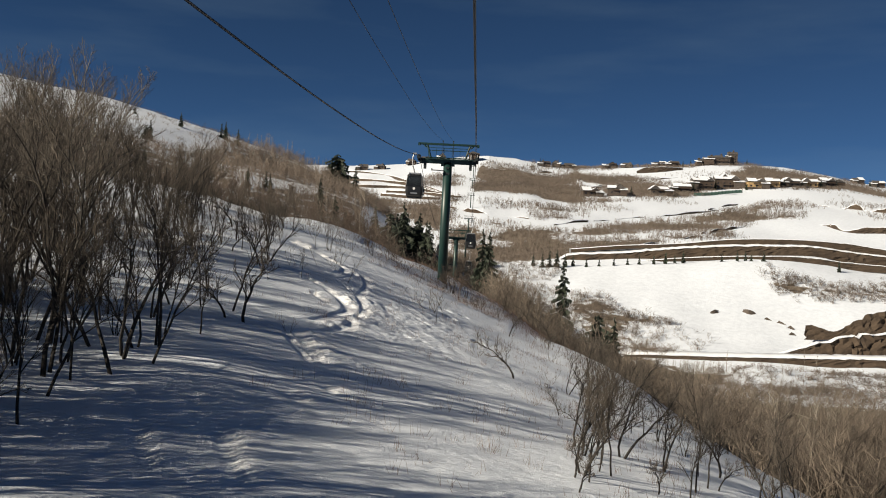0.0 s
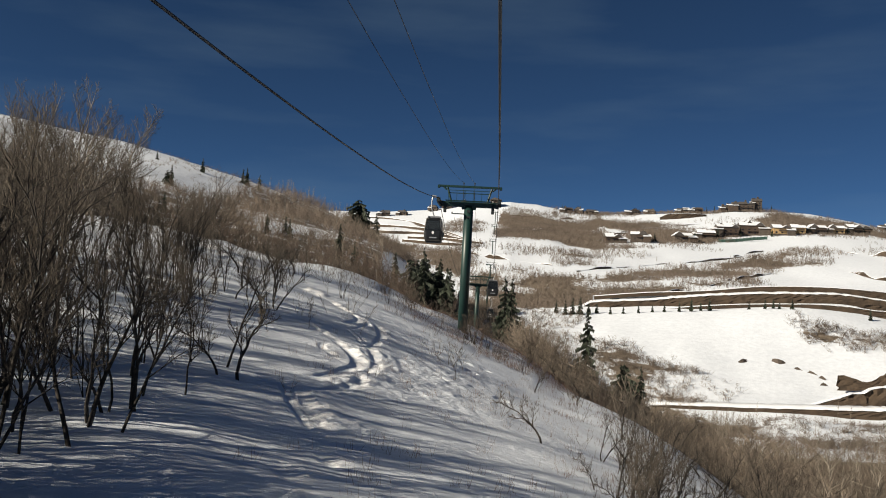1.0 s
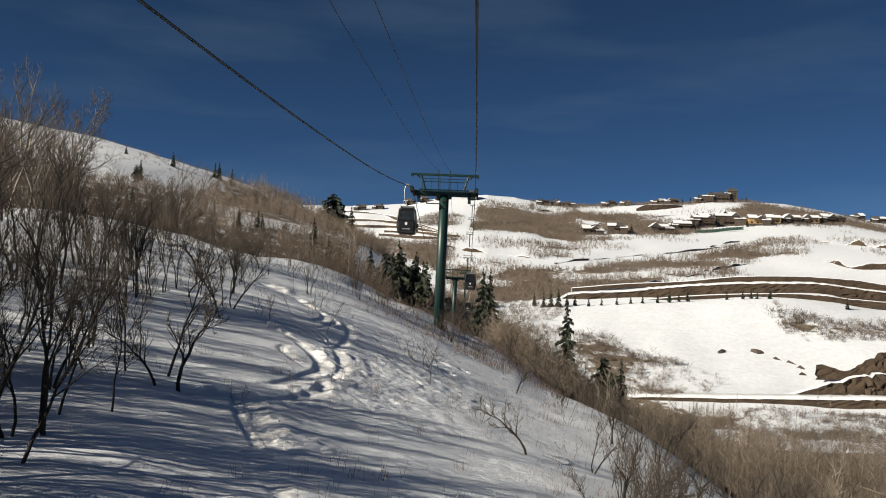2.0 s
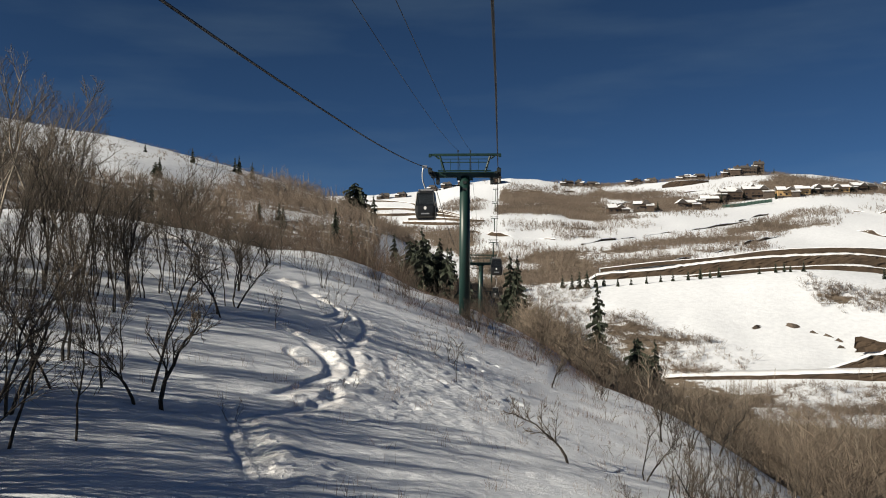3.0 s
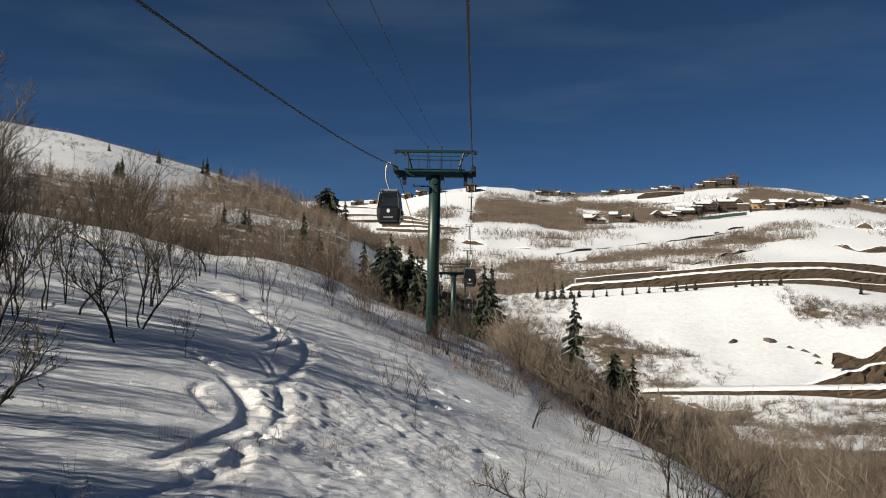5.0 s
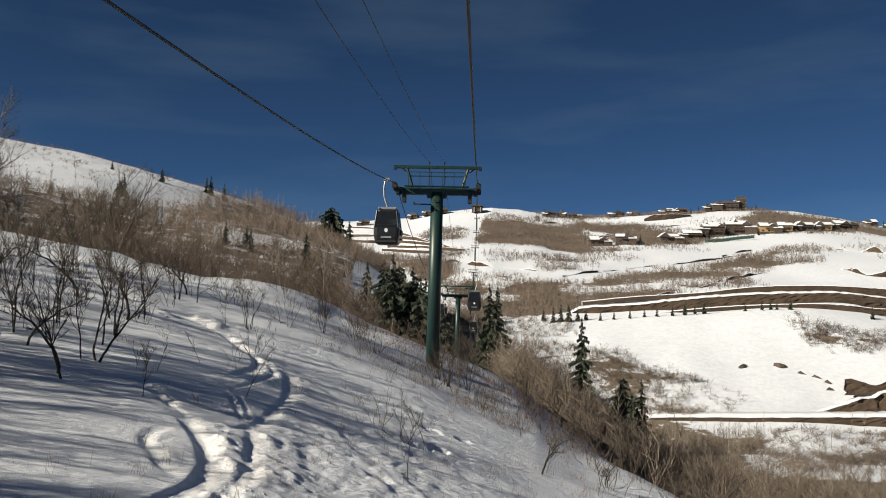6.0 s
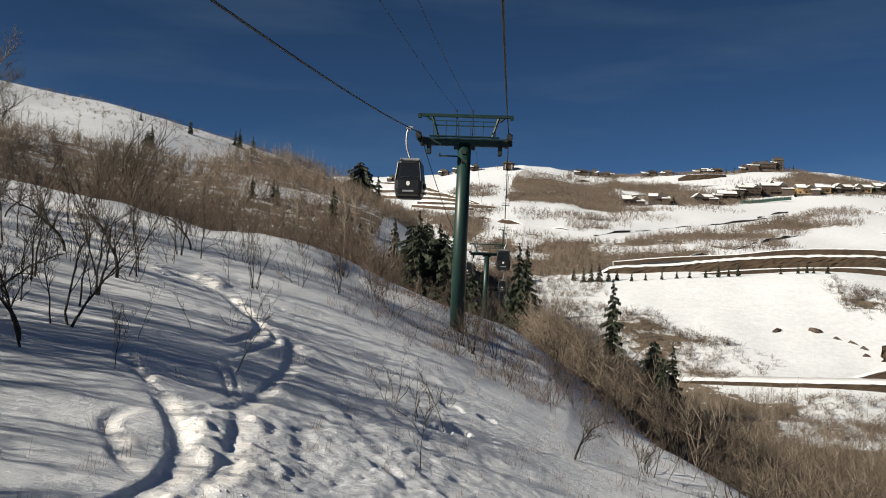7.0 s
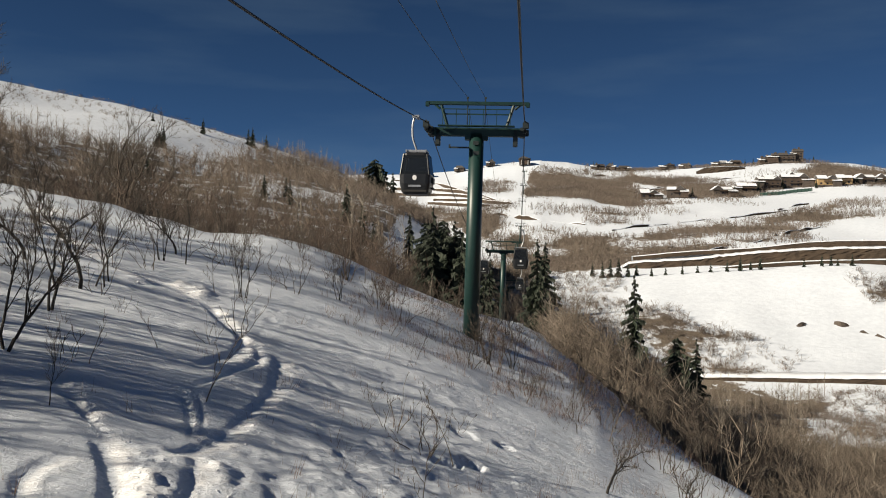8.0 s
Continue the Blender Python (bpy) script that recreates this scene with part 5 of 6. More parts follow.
# ------------------------------------------------------------ loose snow and dead grass on the slope
def snow_clods():
    """Crumbs of snow thrown out of the ski tracks and over the churned ground."""
    r = np.random.default_rng(31)
    rows = []
    for points, half, depth, wide, tall in TRACKS:
        line = smooth_line(points, 0.2)
        for k in range(len(line) * 24):
            p = line[int(r.integers(len(line)))]
            rows.append((p[0] + half + wide * abs(r.normal(0.5, 0.5)), p[1] + r.normal(0, 0.3), r.uniform(0.014, 0.04) * (1 + 1.2 * (r.random() < 0.1))))
    for k in range(220):
        rows.append((-3.9 + r.normal(0, 0.75), 51.2 + r.normal(0, 1.3), r.uniform(0.02, 0.06) * (1 + (r.random() < 0.12))))
    for k in range(360):
        rows.append((-3.2 + r.normal(0, 3.0), 56 + r.normal(0, 8.0), r.uniform(0.015, 0.04)))
    for k in range(900):
        a = r.random()
        rows.append((-27 + 16 * a + r.normal(0, 0.5), float(np.interp(-27 + 16 * a, [-27, -22.4, -18.5, -14.7, -11], [83, 76.2, 72.9, 72.0, 70.4])) + r.normal(0, 0.6), r.uniform(0.03, 0.11)))
    rows = np.array(rows)
    z = carve(rows[:, 0], rows[:, 1], land(rows[:, 0], rows[:, 1]))[0]
    base = np.array([(1, 0, 0), (0, 1, 0), (-1, 0, 0), (0, -1, 0), (0, 0, 0.5), (0, 0, -0.6)], float)
    tri = np.array([(0, 1, 4), (1, 2, 4), (2, 3, 4), (3, 0, 4), (1, 0, 5), (2, 1, 5), (3, 2, 5), (0, 3, 5)])
    v = base[None] * (1 + r.normal(0, 0.25, (len(rows), 6, 1))) * rows[:, 2][:, None, None]
    a = r.uniform(0, math.tau, len(rows))
    c, s = np.cos(a)[:, None], np.sin(a)[:, None]
    x, y = v[:, :, 0] * c - v[:, :, 1] * s * 0.7, v[:, :, 0] * s + v[:, :, 1] * c * 0.7
    v = np.stack([x + rows[:, 0][:, None], y + rows[:, 1][:, None], 0.8 * v[:, :, 2] + z[:, None] - 0.25 * rows[:, 2][:, None]], 2)
    t = tri[None] + (np.arange(len(rows)) * 6)[:, None, None]
    me = array_mesh("snow_clods", v.reshape(-1, 3), t.reshape(-1, 3), SNOW_PLAIN)
    return tagged(new("snow_clods", me), "crumbled snow thrown beside the ski tracks", "snow", kind="stuff")


def dead_grass():
    """Dead stalks that poke through the snow on the open slope."""
    r = np.random.default_rng(33)
    a, b, w = [], [], []
    n = 0
    while n < 1450:
        x, y = r.uniform(-14, 9), r.uniform(26, 99)
        if n > 850:
            x, y = r.uniform(-9, 6), r.uniform(76, 97)
        if r.random() > np.clip(0.12 + max(0, y - 58) / 60 + 0.5 * float(fbm(x, y, 12, 95, 2)) + 0.02 * (x + 4), 0.02, 1):
            continue
        g = height(x, y)
        for k in range(int(r.integers(5, 12))):
            p = np.array([x + r.normal(0, 0.22), y + r.normal(0, 0.22), g - 0.05])
            a.append(p)
            b.append(p + np.array([r.normal(0, 0.13), r.normal(0, 0.13), r.uniform(0.18, 0.62)]))
            w.append(r.uniform(0.004, 0.009))
        n += 1
    me = array_mesh("dead_grass", *blades(np.array(a), np.array(b), np.array(w)), DEAD_GRASS)
    return tagged(new("dead_grass", me), "dead reddish stalks poking through snow", "grass", kind="stuff")


snow_clods()
dead_grass()


# ------------------------------------------------------------ spruces, one by one
# kind, x, y, scale
for k, x, y, s in [
    (0, 19.8, 230, 1.85), (3, 30.4, 240, 1.45), (0, 29.0, 235, 1.2), (1, 30.6, 228, 1.35), (0, 35.5, 246, 1.3),
    (0, -13.4, 150, 1.05), (3, -11.6, 152, 0.9), (3, -16.0, 165, 1.0), (0, -10.9, 152, 0.96), (1, -9.4, 147, 1.1), (0, -14.6, 162, 1.05), (0, -16.8, 172, 1.2), (1, -12.0, 158, 1.2), (0, -10.2, 166, 1.0),
    (0, -0.6, 204, 1.25), (0, 0.9, 210, 1.3), (1, 0.2, 198, 1.15), (1, -1.6, 214, 1.1),
    (3, -24.0, 224, 1.15), (3, -21.5, 232, 1.3), (3, -18.4, 240, 1.3), (0, -20.0, 228, 1.15), (0, -9.9, 215, 1.15), (1, -10.7, 208, 1.3), (3, -11.8, 224, 1.0),
]:
    spruce(k, x, y, s, "tall dark spruce beside the ropeway line", "spruces along the line")
for k, x, y, s in [
    (4, -67.5, 392, 1.35), (3, -116.4, 298, 0.42), (1, -115.0, 298, 0.72), (2, -140, 345, 0.5), (1, -51.2, 340, 1.15), (2, -124, 352, 0.85), (1, -111.2, 370, 0.8), (2, -113.6, 372, 0.9), (2, -105.8, 370, 1.05),
    (1, -68.3, 252, 0.6), (1, -61.8, 252, 0.62), (2, -64.5, 258, 0.7), (1, -97.5, 250, 0.62), (2, -99.5, 251, 0.6), (1, -47, 250, 1.0), (1, -40, 235, 0.95), (2, -36, 228, 1.2), (1, -30, 240, 1.1),
]:
    spruce(k, x, y, s, "dark conifer among the bare brush", "conifers on the brushy hillside")
for k, x, y, s in [
    (2, 66.5, 431, 0.55), (2, 72, 431, 0.62), (2, 79, 432, 0.72), (2, 84.5, 432, 0.9), (2, 89, 433, 0.65), (2, 93, 433, 0.85), (2, 60, 430, 0.6), (2, 53, 430, 0.55), (2, 47, 430, 0.6),
    (2, 111, 433, 0.55), (2, 118, 432, 0.72), (2, 122, 433, 0.66), (2, 124.5, 432, 0.5), (2, 130, 431, 0.7), (2, 26, 428, 1.0), (2, 29.5, 429, 1.15), (2, 33, 429, 1.2), (2, 37, 430, 0.9), (2, 163, 426, 0.8),
    (2, 22, 432, 0.85), (2, 41, 433, 0.8),
]:
    spruce(k, x, y, s, "small spruce in a row below the road", "planted spruces by the road")


for k, x, y, s in [
    (2, 176, 890, 1.2), (2, 201, 905, 1.5), (1, 225, 914, 1.1), (2, 229, 925, 1.5), (1, 254, 908, 0.9), (2, 296, 925, 1.3), (2, 318, 938, 1.3), (2, 341, 948, 1.4), (2, 363, 965, 1.4),
    (1, 205, 935, 1.1), (2, 130, 842, 1.2), (2, 240, 1146, 1.1), (2, 216, 1148, 1.0), (2, 250, 1148, 1.2), (2, 320, 1148, 1.0), (2, 60, 1145, 1.1), (2, 104, 1148, 0.9), (2, 458, 1112, 1.3), (2, 484, 1110, 1.2),
]:
    spruce(k, x, y, s, "dark conifer standing between houses", "conifers among the houses")


# ------------------------------------------------------------ road cuts on the far hill
def bank(name, label, rows, lean, ledge, face=None, cap=True, rough=0.03, step=2.0, broken=False, climb=0.0):
    """A cut bank: a leaning bare face along the hill, with a snowy ledge on top.
    rows: x, y, foot height, brow height."""
    pts = [np.array(p, float) for p in rows]
    line = smooth_line(pts, step)
    t = thing(name, label, "road cut", "cut banks on the far hill", at=(0, 0, 0))
    r = np.random.default_rng(int(abs(rows[0][0]) * 7 + len(rows)))
    f, c = Shape(), Shape()
    fv, ff, cv, cf = [], [], [], []
    levels = 6
    n = len(line)
    for i, (x, y, lo, hi) in enumerate(line):
        hi = max(hi, lo + 0.15)
        tall = hi - lo
        if broken:
            tall *= float(np.clip(0.75 + 2.2 * value_noise(x, y, 13, 23), 0.05, 1.6))
        for k in range(levels + 1):
            q = k / levels
            j = 0 if k in (0,) else r.normal(0, 0.03 + rough) * tall
            fv.append((x + r.normal(0, 0.2), y + lean * tall * q + j, lo - 0.8 * (k == 0) + tall * q + (r.normal(0, rough) * tall if k == levels else 0)))
        top = fv[-1] if not broken else (fv[-1][0], fv[-1][1], fv[-1][2] - 0.35)
        cv += [(top[0], top[1] - 0.25, top[2] + 0.02), (top[0], top[1] - 0.3, top[2] + 0.35), (top[0], top[1] + ledge, top[2] + 0.4 + climb * ledge), (top[0], top[1] + ledge + 3, top[2] + climb * ledge - 4.5)]
        if i:
            a, b = (i - 1) * (levels + 1), i * (levels + 1)
            ff += [(a + k, b + k, b + k + 1, a + k + 1) for k in range(levels)]
            a, b = (i - 1) * 4, i * 4
            cf += [(a + k, b + k, b + k + 1, a + k + 1) for k in range(3)]
    part("soil_face", f.add(fv, ff), face or SOIL, t, "bare brown soil face")
    if cap:
        part("snow_ledge", c.add(cv, cf), SNOW_PLAIN, t, "snow lying on the ledge", True)
    return t


bank("road_cut", "long brown road cut below snowy slope", [(42, 458, 2.4, 3.3), (68, 458, 5.3, 6.2), (96, 458, 7.2, 8.4), (124, 458, 9.7, 11.7), (152, 458, 11.3, 12.7), (166, 458, 10.7, 12.4), (180, 458, 8.9, 11.8), (199, 458, 6.4, 9.4), (230, 456, 3.0, 6.2)], 0.6, 7)
bank("road_cut", "tall brown road cut under the road", [(36, 450, -5.2, -4.0), (40, 449, -5.0, 0.0), (67, 449, -2.6, 2.4), (94, 449, 1.8, 5.7), (122, 449, 3.9, 8.1), (149, 449, 5.5, 9.1), (163, 449, 5.2, 9.1), (176, 449, 2.7, 7.6), (195, 449, 1.8, 5.9), (230, 447, -1.0, 3.2)], 0.7, 6, climb=0.12)
bank("road_cut", "thin brown cut above the spruce row", [(40, 441, -6.0, -5.4), (93, 441, 0.1, 0.9), (120, 441, 2.2, 3.0), (147, 441, 2.1, 4.0), (160, 441, 0.7, 3.4), (174, 441, -0.7, 2.1), (192, 441, -1.2, 1.2), (230, 440, -4.0, -1.4)], 0.6, 4)
bank("road_cut", "brown bank below the valley road", [(50, 319, -35.2, -34.2), (57, 318, -34.8, -33.6), (80, 318, -35.4, -33.2), (108, 318, -35.0, -32.4), (127, 318, -35.4, -32.0), (140, 318, -35.8, -31.6), (190, 317, -36.0, -31.6)], 0.5, 12)
bank("soil_mound", "dug brown soil mound capped with snow", [(109, 338, -33.6, -33.2), (114, 338, -33.4, -31.8), (121, 338, -33.4, -29.9), (128.6, 338, -33.3, -28.0), (136, 338, -33.3, -26.2), (150, 338, -33, -24.5), (180, 338, -32.0, -22.0)], 0.8, 3, None, True, 0.06, 1.6)
bank("soil_mound", "upper brown soil mound on the slope", [(122.5, 350, -27.4, -26.6), (123.8, 350, -27.4, -22.6), (128.5, 350, -27.2, -23.4), (133.5, 350, -26.6, -24.8), (138.5, 350, -25.7, -22.4), (144, 350, -25.2, -19.6), (156, 350, -24.0, -16.0), (180, 352, -22.0, -12.0)], 0.8, 4, None, False, 0.06, 1.6)
bank("rock_outcrop", "dark rock outcrop in the snow", [(118.4, 357, -27.9, -27.6), (119.4, 357, -27.9, -26.2), (120.8, 357, -27.8, -26.6), (121.6, 357, -27.6, -27.4)], 0.5, 1.5, STONE, False)
bank("road_cut", "short brown cut at the bend", [(5, 425, -10.6, -9.9), (15, 425, -9.4, -7.5), (25, 425, -8.8, -7.5)], 0.6, 3)
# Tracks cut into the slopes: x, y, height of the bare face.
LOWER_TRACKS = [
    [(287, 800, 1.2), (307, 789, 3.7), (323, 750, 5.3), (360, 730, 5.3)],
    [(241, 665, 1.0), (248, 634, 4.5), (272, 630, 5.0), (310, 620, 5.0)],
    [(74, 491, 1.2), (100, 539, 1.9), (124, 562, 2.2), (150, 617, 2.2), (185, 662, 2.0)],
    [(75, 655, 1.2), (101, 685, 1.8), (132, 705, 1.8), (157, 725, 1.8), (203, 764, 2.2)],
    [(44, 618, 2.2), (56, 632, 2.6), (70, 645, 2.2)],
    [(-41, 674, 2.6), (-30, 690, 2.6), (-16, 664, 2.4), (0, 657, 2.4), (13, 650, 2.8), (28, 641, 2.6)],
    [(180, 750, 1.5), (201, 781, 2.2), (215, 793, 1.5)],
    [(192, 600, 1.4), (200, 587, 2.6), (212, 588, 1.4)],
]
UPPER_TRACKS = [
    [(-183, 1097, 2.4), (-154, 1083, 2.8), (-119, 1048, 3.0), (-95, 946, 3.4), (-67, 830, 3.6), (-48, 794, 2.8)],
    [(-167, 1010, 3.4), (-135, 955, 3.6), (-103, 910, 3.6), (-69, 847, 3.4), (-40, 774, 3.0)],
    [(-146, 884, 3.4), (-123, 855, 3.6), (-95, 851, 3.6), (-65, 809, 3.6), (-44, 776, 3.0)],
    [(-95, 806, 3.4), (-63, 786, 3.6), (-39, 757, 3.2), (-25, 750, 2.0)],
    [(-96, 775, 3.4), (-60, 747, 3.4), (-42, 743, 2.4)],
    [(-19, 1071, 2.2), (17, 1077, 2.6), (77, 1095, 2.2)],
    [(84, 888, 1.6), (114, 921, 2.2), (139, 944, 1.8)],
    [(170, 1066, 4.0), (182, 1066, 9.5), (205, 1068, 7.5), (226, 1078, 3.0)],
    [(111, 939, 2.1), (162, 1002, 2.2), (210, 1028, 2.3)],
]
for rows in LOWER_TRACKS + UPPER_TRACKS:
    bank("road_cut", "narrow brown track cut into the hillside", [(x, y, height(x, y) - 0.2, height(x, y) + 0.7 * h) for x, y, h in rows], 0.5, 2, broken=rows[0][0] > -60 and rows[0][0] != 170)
for rows in ([(106, 376, 1.1), (108, 374, 2.0), (111, 375, 0.6)], [(112.8, 370.6, 0.2), (114.2, 370.2, 1.2), (116, 369.4, 0.3)], [(117, 368, 0.2), (118.4, 367.2, 1.5), (120.4, 366, 0.3)], [(120.2, 363.6, 0.2), (121.2, 362.8, 1.4), (122.4, 362, 0.4)], [(92, 373, 0.8), (94, 373, 1.7), (96, 375, 0.6)]):
    bank("rock_outcrop", "small dark rock outcrop in the snow", [(x, y, height(x, y) - 0.3, height(x, y) + h) for x, y, h in rows], 0.5, 1, STONE, False)


# ------------------------------------------------------------ houses
def house(x, y, wide, deep, tall, turn, wall, label, gables=1, chimney=True, sink=1.5):
    """A hillside house: walls with window openings filled by panes, gable roofs under snow."""
    t = thing("house", label, "house", "houses on the far hill", at=pose(x, y, height(x, y) - sink, 0, 0, turn))
    n = max(2, int(wide / 5))
    storeys = max(1, int(tall / 3.2))
    body = Shape().box((0, 0, tall / 2 + sink / 2), (wide, deep, tall + sink))
    part("wall", body, wall, t, bevel=0.05)
    side = 1 if int(x) % 2 else -1
    wing = part("wing", Shape().box((side * wide * 0.5, -deep * 0.3, tall * 0.36 + sink / 2), (wide * 0.45, deep * 0.8, tall * 0.72 + sink)), STONE if wall is not STONE else LUMBER, t, "lower side wing", bevel=0.05)
    wx, wz = side * wide * 0.5, tall * 0.72 + sink
    lean_to = [(wx - wide * 0.26, -deep * 0.78, wz - 0.1), (wx + wide * 0.26, -deep * 0.78, wz - 0.1), (wx + wide * 0.26, deep * 0.14, wz + 2.2), (wx - wide * 0.26, deep * 0.14, wz + 2.2)]
    part("wing_roof", Shape().add(lean_to + [(p[0], p[1], p[2] + 0.5) for p in lean_to], [(3, 2, 1, 0), (4, 5, 6, 7), (0, 1, 5, 4), (1, 2, 6, 5), (2, 3, 7, 6), (3, 0, 4, 7)]), SNOW_PLAIN, wing, "snow-covered wing roof")
    part("plinth", Shape().box((0, 0, sink * 0.6), (wide + 0.4, deep + 0.4, sink * 1.2)), STONE, t, "stone plinth")
    for g in range(gables):
        w = wide / gables
        cx = -wide / 2 + w * (g + 0.5)
        rise = 3.0 + 0.8 * ((g + int(wide)) % 2)
        z = tall + sink
        if (g * 2 + int(x)) % 3:
            ends = [(cx - w / 2 - 0.6, -deep / 2 - 0.8, z), (cx + w / 2 + 0.6, -deep / 2 - 0.8, z), (cx + w / 2 + 0.6, deep / 2 + 0.8, z), (cx - w / 2 - 0.6, deep / 2 + 0.8, z), (cx - w / 2 - 0.6, 0, z + rise), (cx + w / 2 + 0.6, 0, z + rise)]
            faces = [(0, 1, 5, 4), (2, 3, 4, 5), (0, 4, 3), (1, 2, 5), (3, 2, 1, 0)]
        else:
            ends = [(cx - w / 2 - 0.6, -deep / 2 - 0.8, z), (cx + w / 2 + 0.6, -deep / 2 - 0.8, z), (cx + w / 2 + 0.6, deep / 2 + 0.8, z), (cx - w / 2 - 0.6, deep / 2 + 0.8, z), (cx, -deep / 2 - 0.8, z + rise), (cx, deep / 2 + 0.8, z + rise)]
            faces = [(1, 2, 5, 4), (3, 0, 4, 5), (0, 1, 4), (2, 3, 5), (3, 2, 1, 0)]
        roof = part("roof", Shape().add(ends, faces), SHINGLE, t, "dark shingled roof")
        if y > 1110 and ((g + int(x)) % 3 or "mansion" in label):
            continue
        snow = [(p[0], p[1] + 0.15, p[2] + 0.42) for p in ends]
        part("roof_snow", Shape().add(snow, faces[:2] + [(3, 2, 1, 0)]), SNOW_PLAIN, roof, "snow on the roof")
        if chimney and g == 0:
            part("chimney", Shape().box((cx + w * 0.2, 1.0, z + rise), (1.1, 1.1, 2.6)), STONE, roof, "stone chimney")
    for s in range(storeys):
        for k in range(n):
            cx = -wide / 2 + wide * (k + 0.5) / n
            cz = sink + 1.7 + 3.1 * s
            win = part("window", Shape().box((cx, -deep / 2 - 0.04, cz), (1.9, 0.14, 1.7)), LUMBER, t, "dark window frame")
            part("pane", Shape().box((cx, -deep / 2 - 0.12, cz), (1.6, 0.06, 1.4)), PANE, win)
    if "mansion" in label:
        for k, (tx, tw, th) in enumerate(((-0.34, 2.6, 3.6), (0.12, 2.0, 5.2), (0.38, 3.0, 2.8))):
            part("turret", Shape().box((wide * tx, 0, tall + sink + th / 2), (tw, tw, th)).box((wide * tx, 0, tall + sink + th + 0.4), (tw + 0.6, tw + 0.6, 0.8), taper=0.4), STONE, t, "stone turret above the roof")
    if wide > 12:
        part("balcony", Shape().box((wide * 0.1, -deep / 2 - 0.9, sink + 3.3), (wide * 0.6, 1.8, 0.22)).box((wide * 0.1, -deep / 2 - 1.75, sink + 3.9), (wide * 0.6, 0.1, 0.9)), LUMBER, t, "timber balcony")
    return t


HILL_HOUSES = [
    (91, 833, 18, 10, 4.6, 8, LUMBER, 2, "low dark timber house under snow"),
    (115, 838, 17, 11, 6.0, -6, STONE, 2, "dark timber and stone house under snow"),
    (159, 865, 20, 12, 5.2, 4, STONE, 2, "wide stone house with snowy roof"),
    (188, 900, 20, 12, 6.0, -4, LUMBER, 2, "dark timber house with snowy roofs"),
    (212, 918, 24, 14, 10.0, 3, LUMBER, 3, "tall dark timber lodge under snow"),
    (239, 930, 28, 14, 10.5, -3, LUMBER, 3, "broad dark timber lodge under snow"),
    (265, 918, 20, 11, 6.8, 2, RAW_WOOD, 2, "unfinished house in bare yellow sheathing"),
    (284, 926, 16, 11, 6.4, -5, RAW_WOOD, 2, "half-built house of bare yellow timber"),
    (306, 938, 20, 12, 6.0, 4, STONE, 2, "brown house with snowy roof"),
    (330, 952, 18, 12, 6.0, -4, RAW_WOOD, 2, "yellow unfinished house with snowy roof"),
    (352, 965, 18, 12, 6.5, 6, LUMBER, 2, "dark timber house with snowy roof"),
    (372, 990, 17, 12, 6.5, 0, LUMBER, 1, "dark house near the end of the row"),
    (226, 965, 18, 10, 5.5, 5, STONE, 2, "stone house behind the lodges"),
    (252, 975, 16, 10, 5.5, -5, LUMBER, 2, "timber house behind the lodges"),
]
RIDGE_HOUSES = [
    (284, 1145, 26, 14, 7.5, -4, STONE, 3, "large stone mansion on the ridge"),
    (302, 1150, 11, 12, 10.5, -4, STONE, 1, "tall stone wing of the mansion"),
    (264, 1146, 13, 11, 4.5, 6, STONE, 1, "stone house beside the mansion"),
    (228, 1150, 24, 11, 4.6, 2, LUMBER, 2, "low dark house on the ridge"),
    (212, 1152, 24, 11, 3.2, -3, LUMBER, 2, "low dark house on the ridge"),
    (66, 1146, 22, 11, 3.4, 3, LUMBER, 2, "low house on the ridge line"),
    (81, 1150, 15, 10, 4.0, -14, STONE, 1, "small stone house on the ridge line"),
    (97, 1152, 18, 10, 3.0, 10, LUMBER, 1, "low dark house on the ridge line"),
    (150, 1148, 26, 10, 2.8, 4, STONE, 1, "low stone house on the ridge line"),
    (172, 1152, 20, 10, 3.6, -14, STONE, 2, "low stone house on the ridge line"),
]
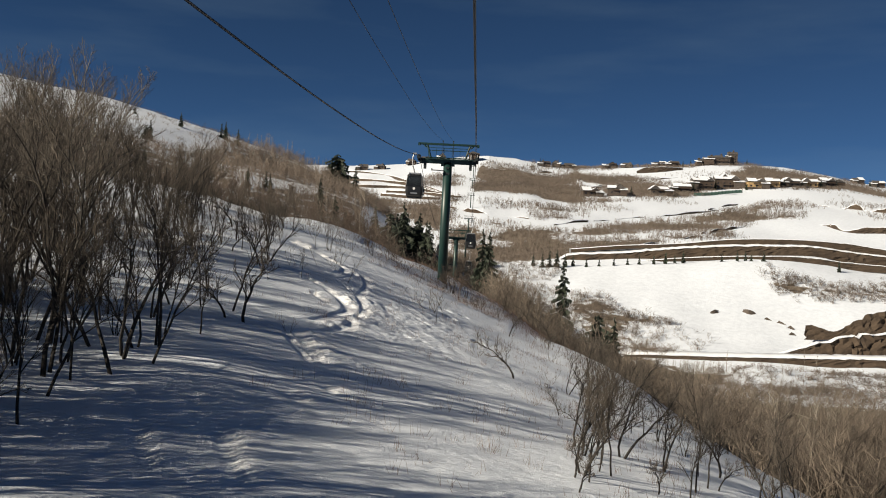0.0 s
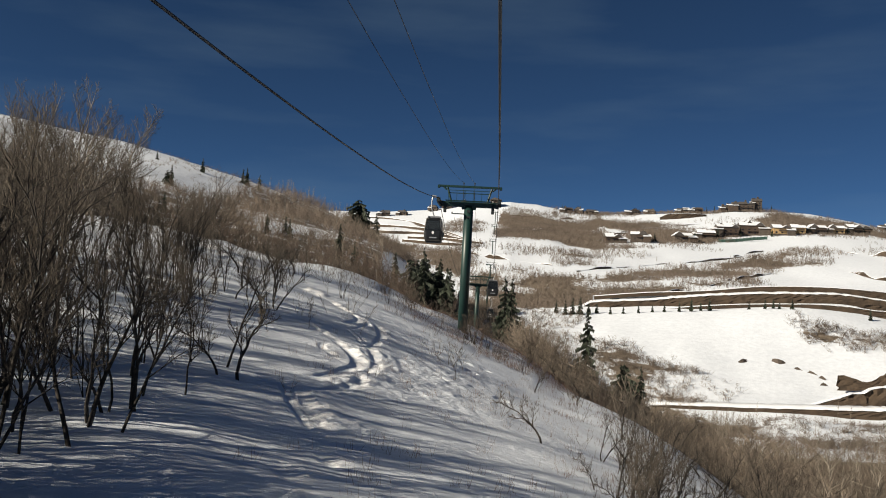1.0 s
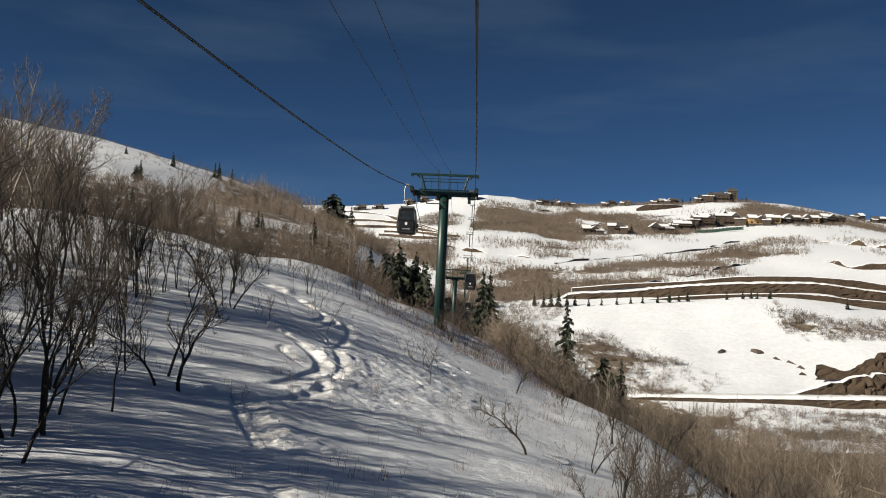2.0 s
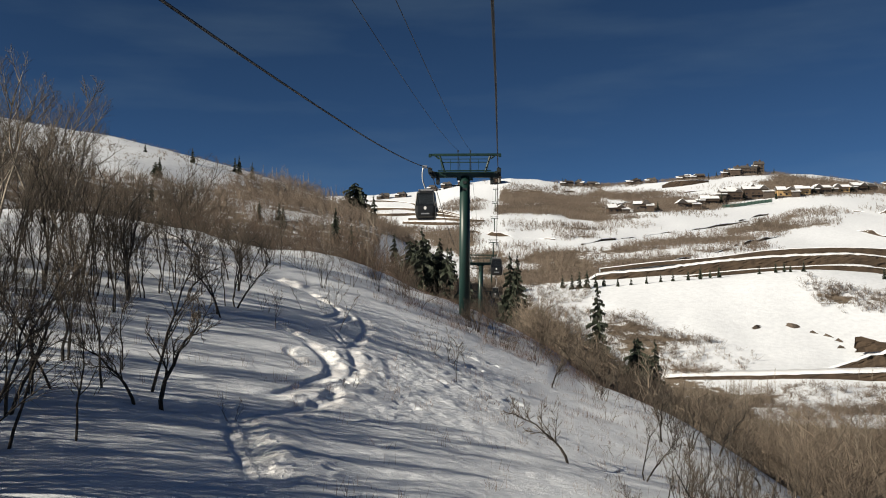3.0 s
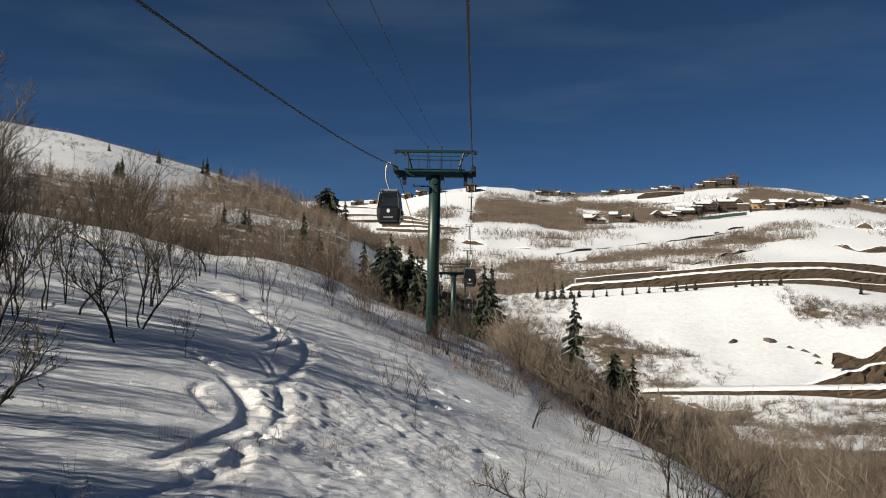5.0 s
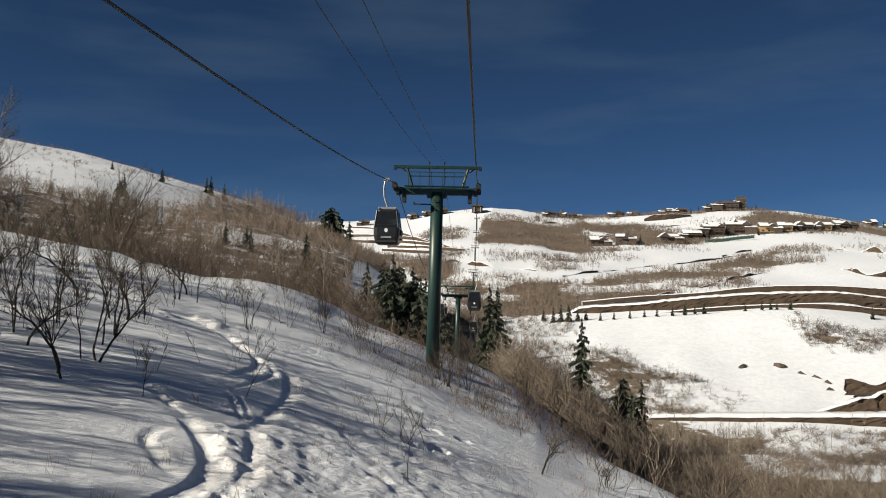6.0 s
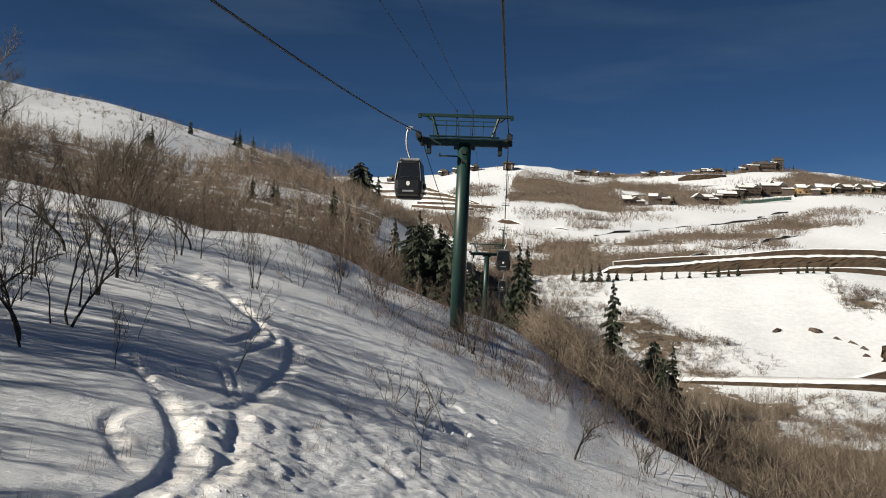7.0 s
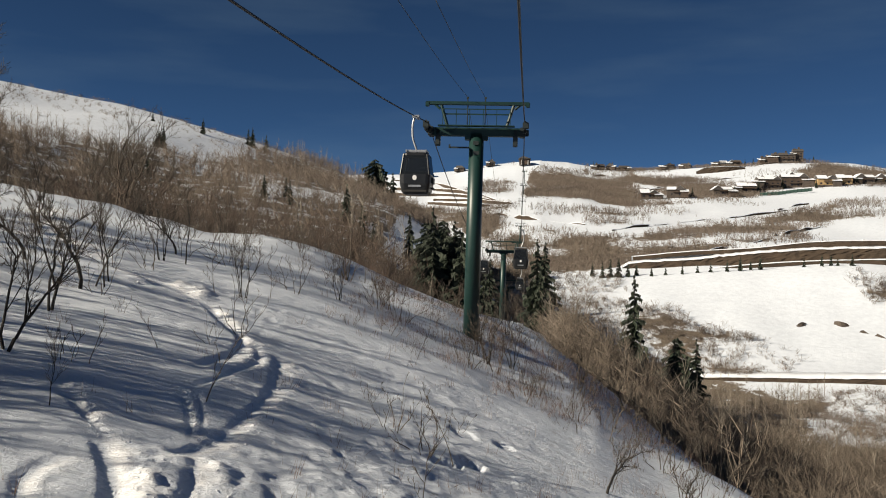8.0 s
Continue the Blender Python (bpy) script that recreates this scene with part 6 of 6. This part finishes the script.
DISTANT_HOUSES = [
    (446, 1120, 20, 12, 6.0, 5, LUMBER, 2, "dark house at the end of the ridge"),
    (470, 1118, 22, 12, 6.5, -5, LUMBER, 2, "dark house at the end of the ridge"),
    (496, 1115, 20, 12, 6.0, 5, STONE, 2, "stone house at the end of the ridge"),
    (-86, 1150, 18, 11, 5.0, 0, STONE, 2, "small stone house on the distant ridge"),
    (-66, 1150, 15, 11, 5.0, 6, STONE, 1, "small stone house on the distant ridge"),
    (-104, 1150, 16, 11, 4.5, -6, LUMBER, 2, "small timber house on the distant ridge"),
    (-162, 1112, 20, 11, 5.0, 4, LUMBER, 2, "dark timber house on the distant ridge"),
    (-140, 1118, 18, 11, 4.5, -4, LUMBER, 2, "dark timber house on the distant ridge"),
]
for x, y, w, d, h, turn, mat, gb, label in HILL_HOUSES + RIDGE_HOUSES + DISTANT_HOUSES:
    small = 0.85 if y < 1110 else 0.6 if 'mansion' not in label else 1.0
    house(x, y, w * small, d, h * small, turn, mat, label, gb, sink=1.5)


def lift_station(x, y):
    t = thing("lift_station", "dark ropeway top station on the ridge", "lift station", at=pose(x, y, height(x, y) - 0.5, 0, 0, 2))
    part("hall", Shape().box((0, 0, 4.0), (13, 20, 7.0)), LUMBER, t, "dark metal hall", bevel=0.3)
    part("roof", Shape().add([(-7.5, -12, 7.4), (7.5, -12, 7.4), (7.5, 12, 7.4), (-7.5, 12, 7.4), (-2, -12, 10.4), (-2, 12, 10.4)], [(1, 2, 5, 4), (3, 0, 4, 5), (0, 1, 4), (2, 3, 5), (3, 2, 1, 0)]), SHINGLE, t, "dark shed roof")
    for sx in (-4, 4):
        part("pillar", Shape().box((sx, -11, 2.5), (1.2, 1.2, 6)), CONCRETE, t)
    return t


lift_station(line_x(1130) - GAUGE / 2 - 1, 1134)
net = Shape()
for k in range(14):
    x0 = 196 + k * 3.4
    net.box((x0, 872 + k * 0.6, height(x0, 872) + 1.5 + k * 0.25), (3.3, 0.12, 3.0))
fence = thing("safety_fence", "green fabric safety fence on the snow", "fence", at=(0, 0, 0))
part("fabric", net, FENCE_NET, fence)
for k in range(8):
    x0 = 195 + k * 6.8
    part("fence_post", Shape().box((x0, 872.3 + k * 1.2, height(x0, 872) + 1.5 + k * 0.5), (0.2, 0.2, 3.6)), DARK_STEEL, fence)
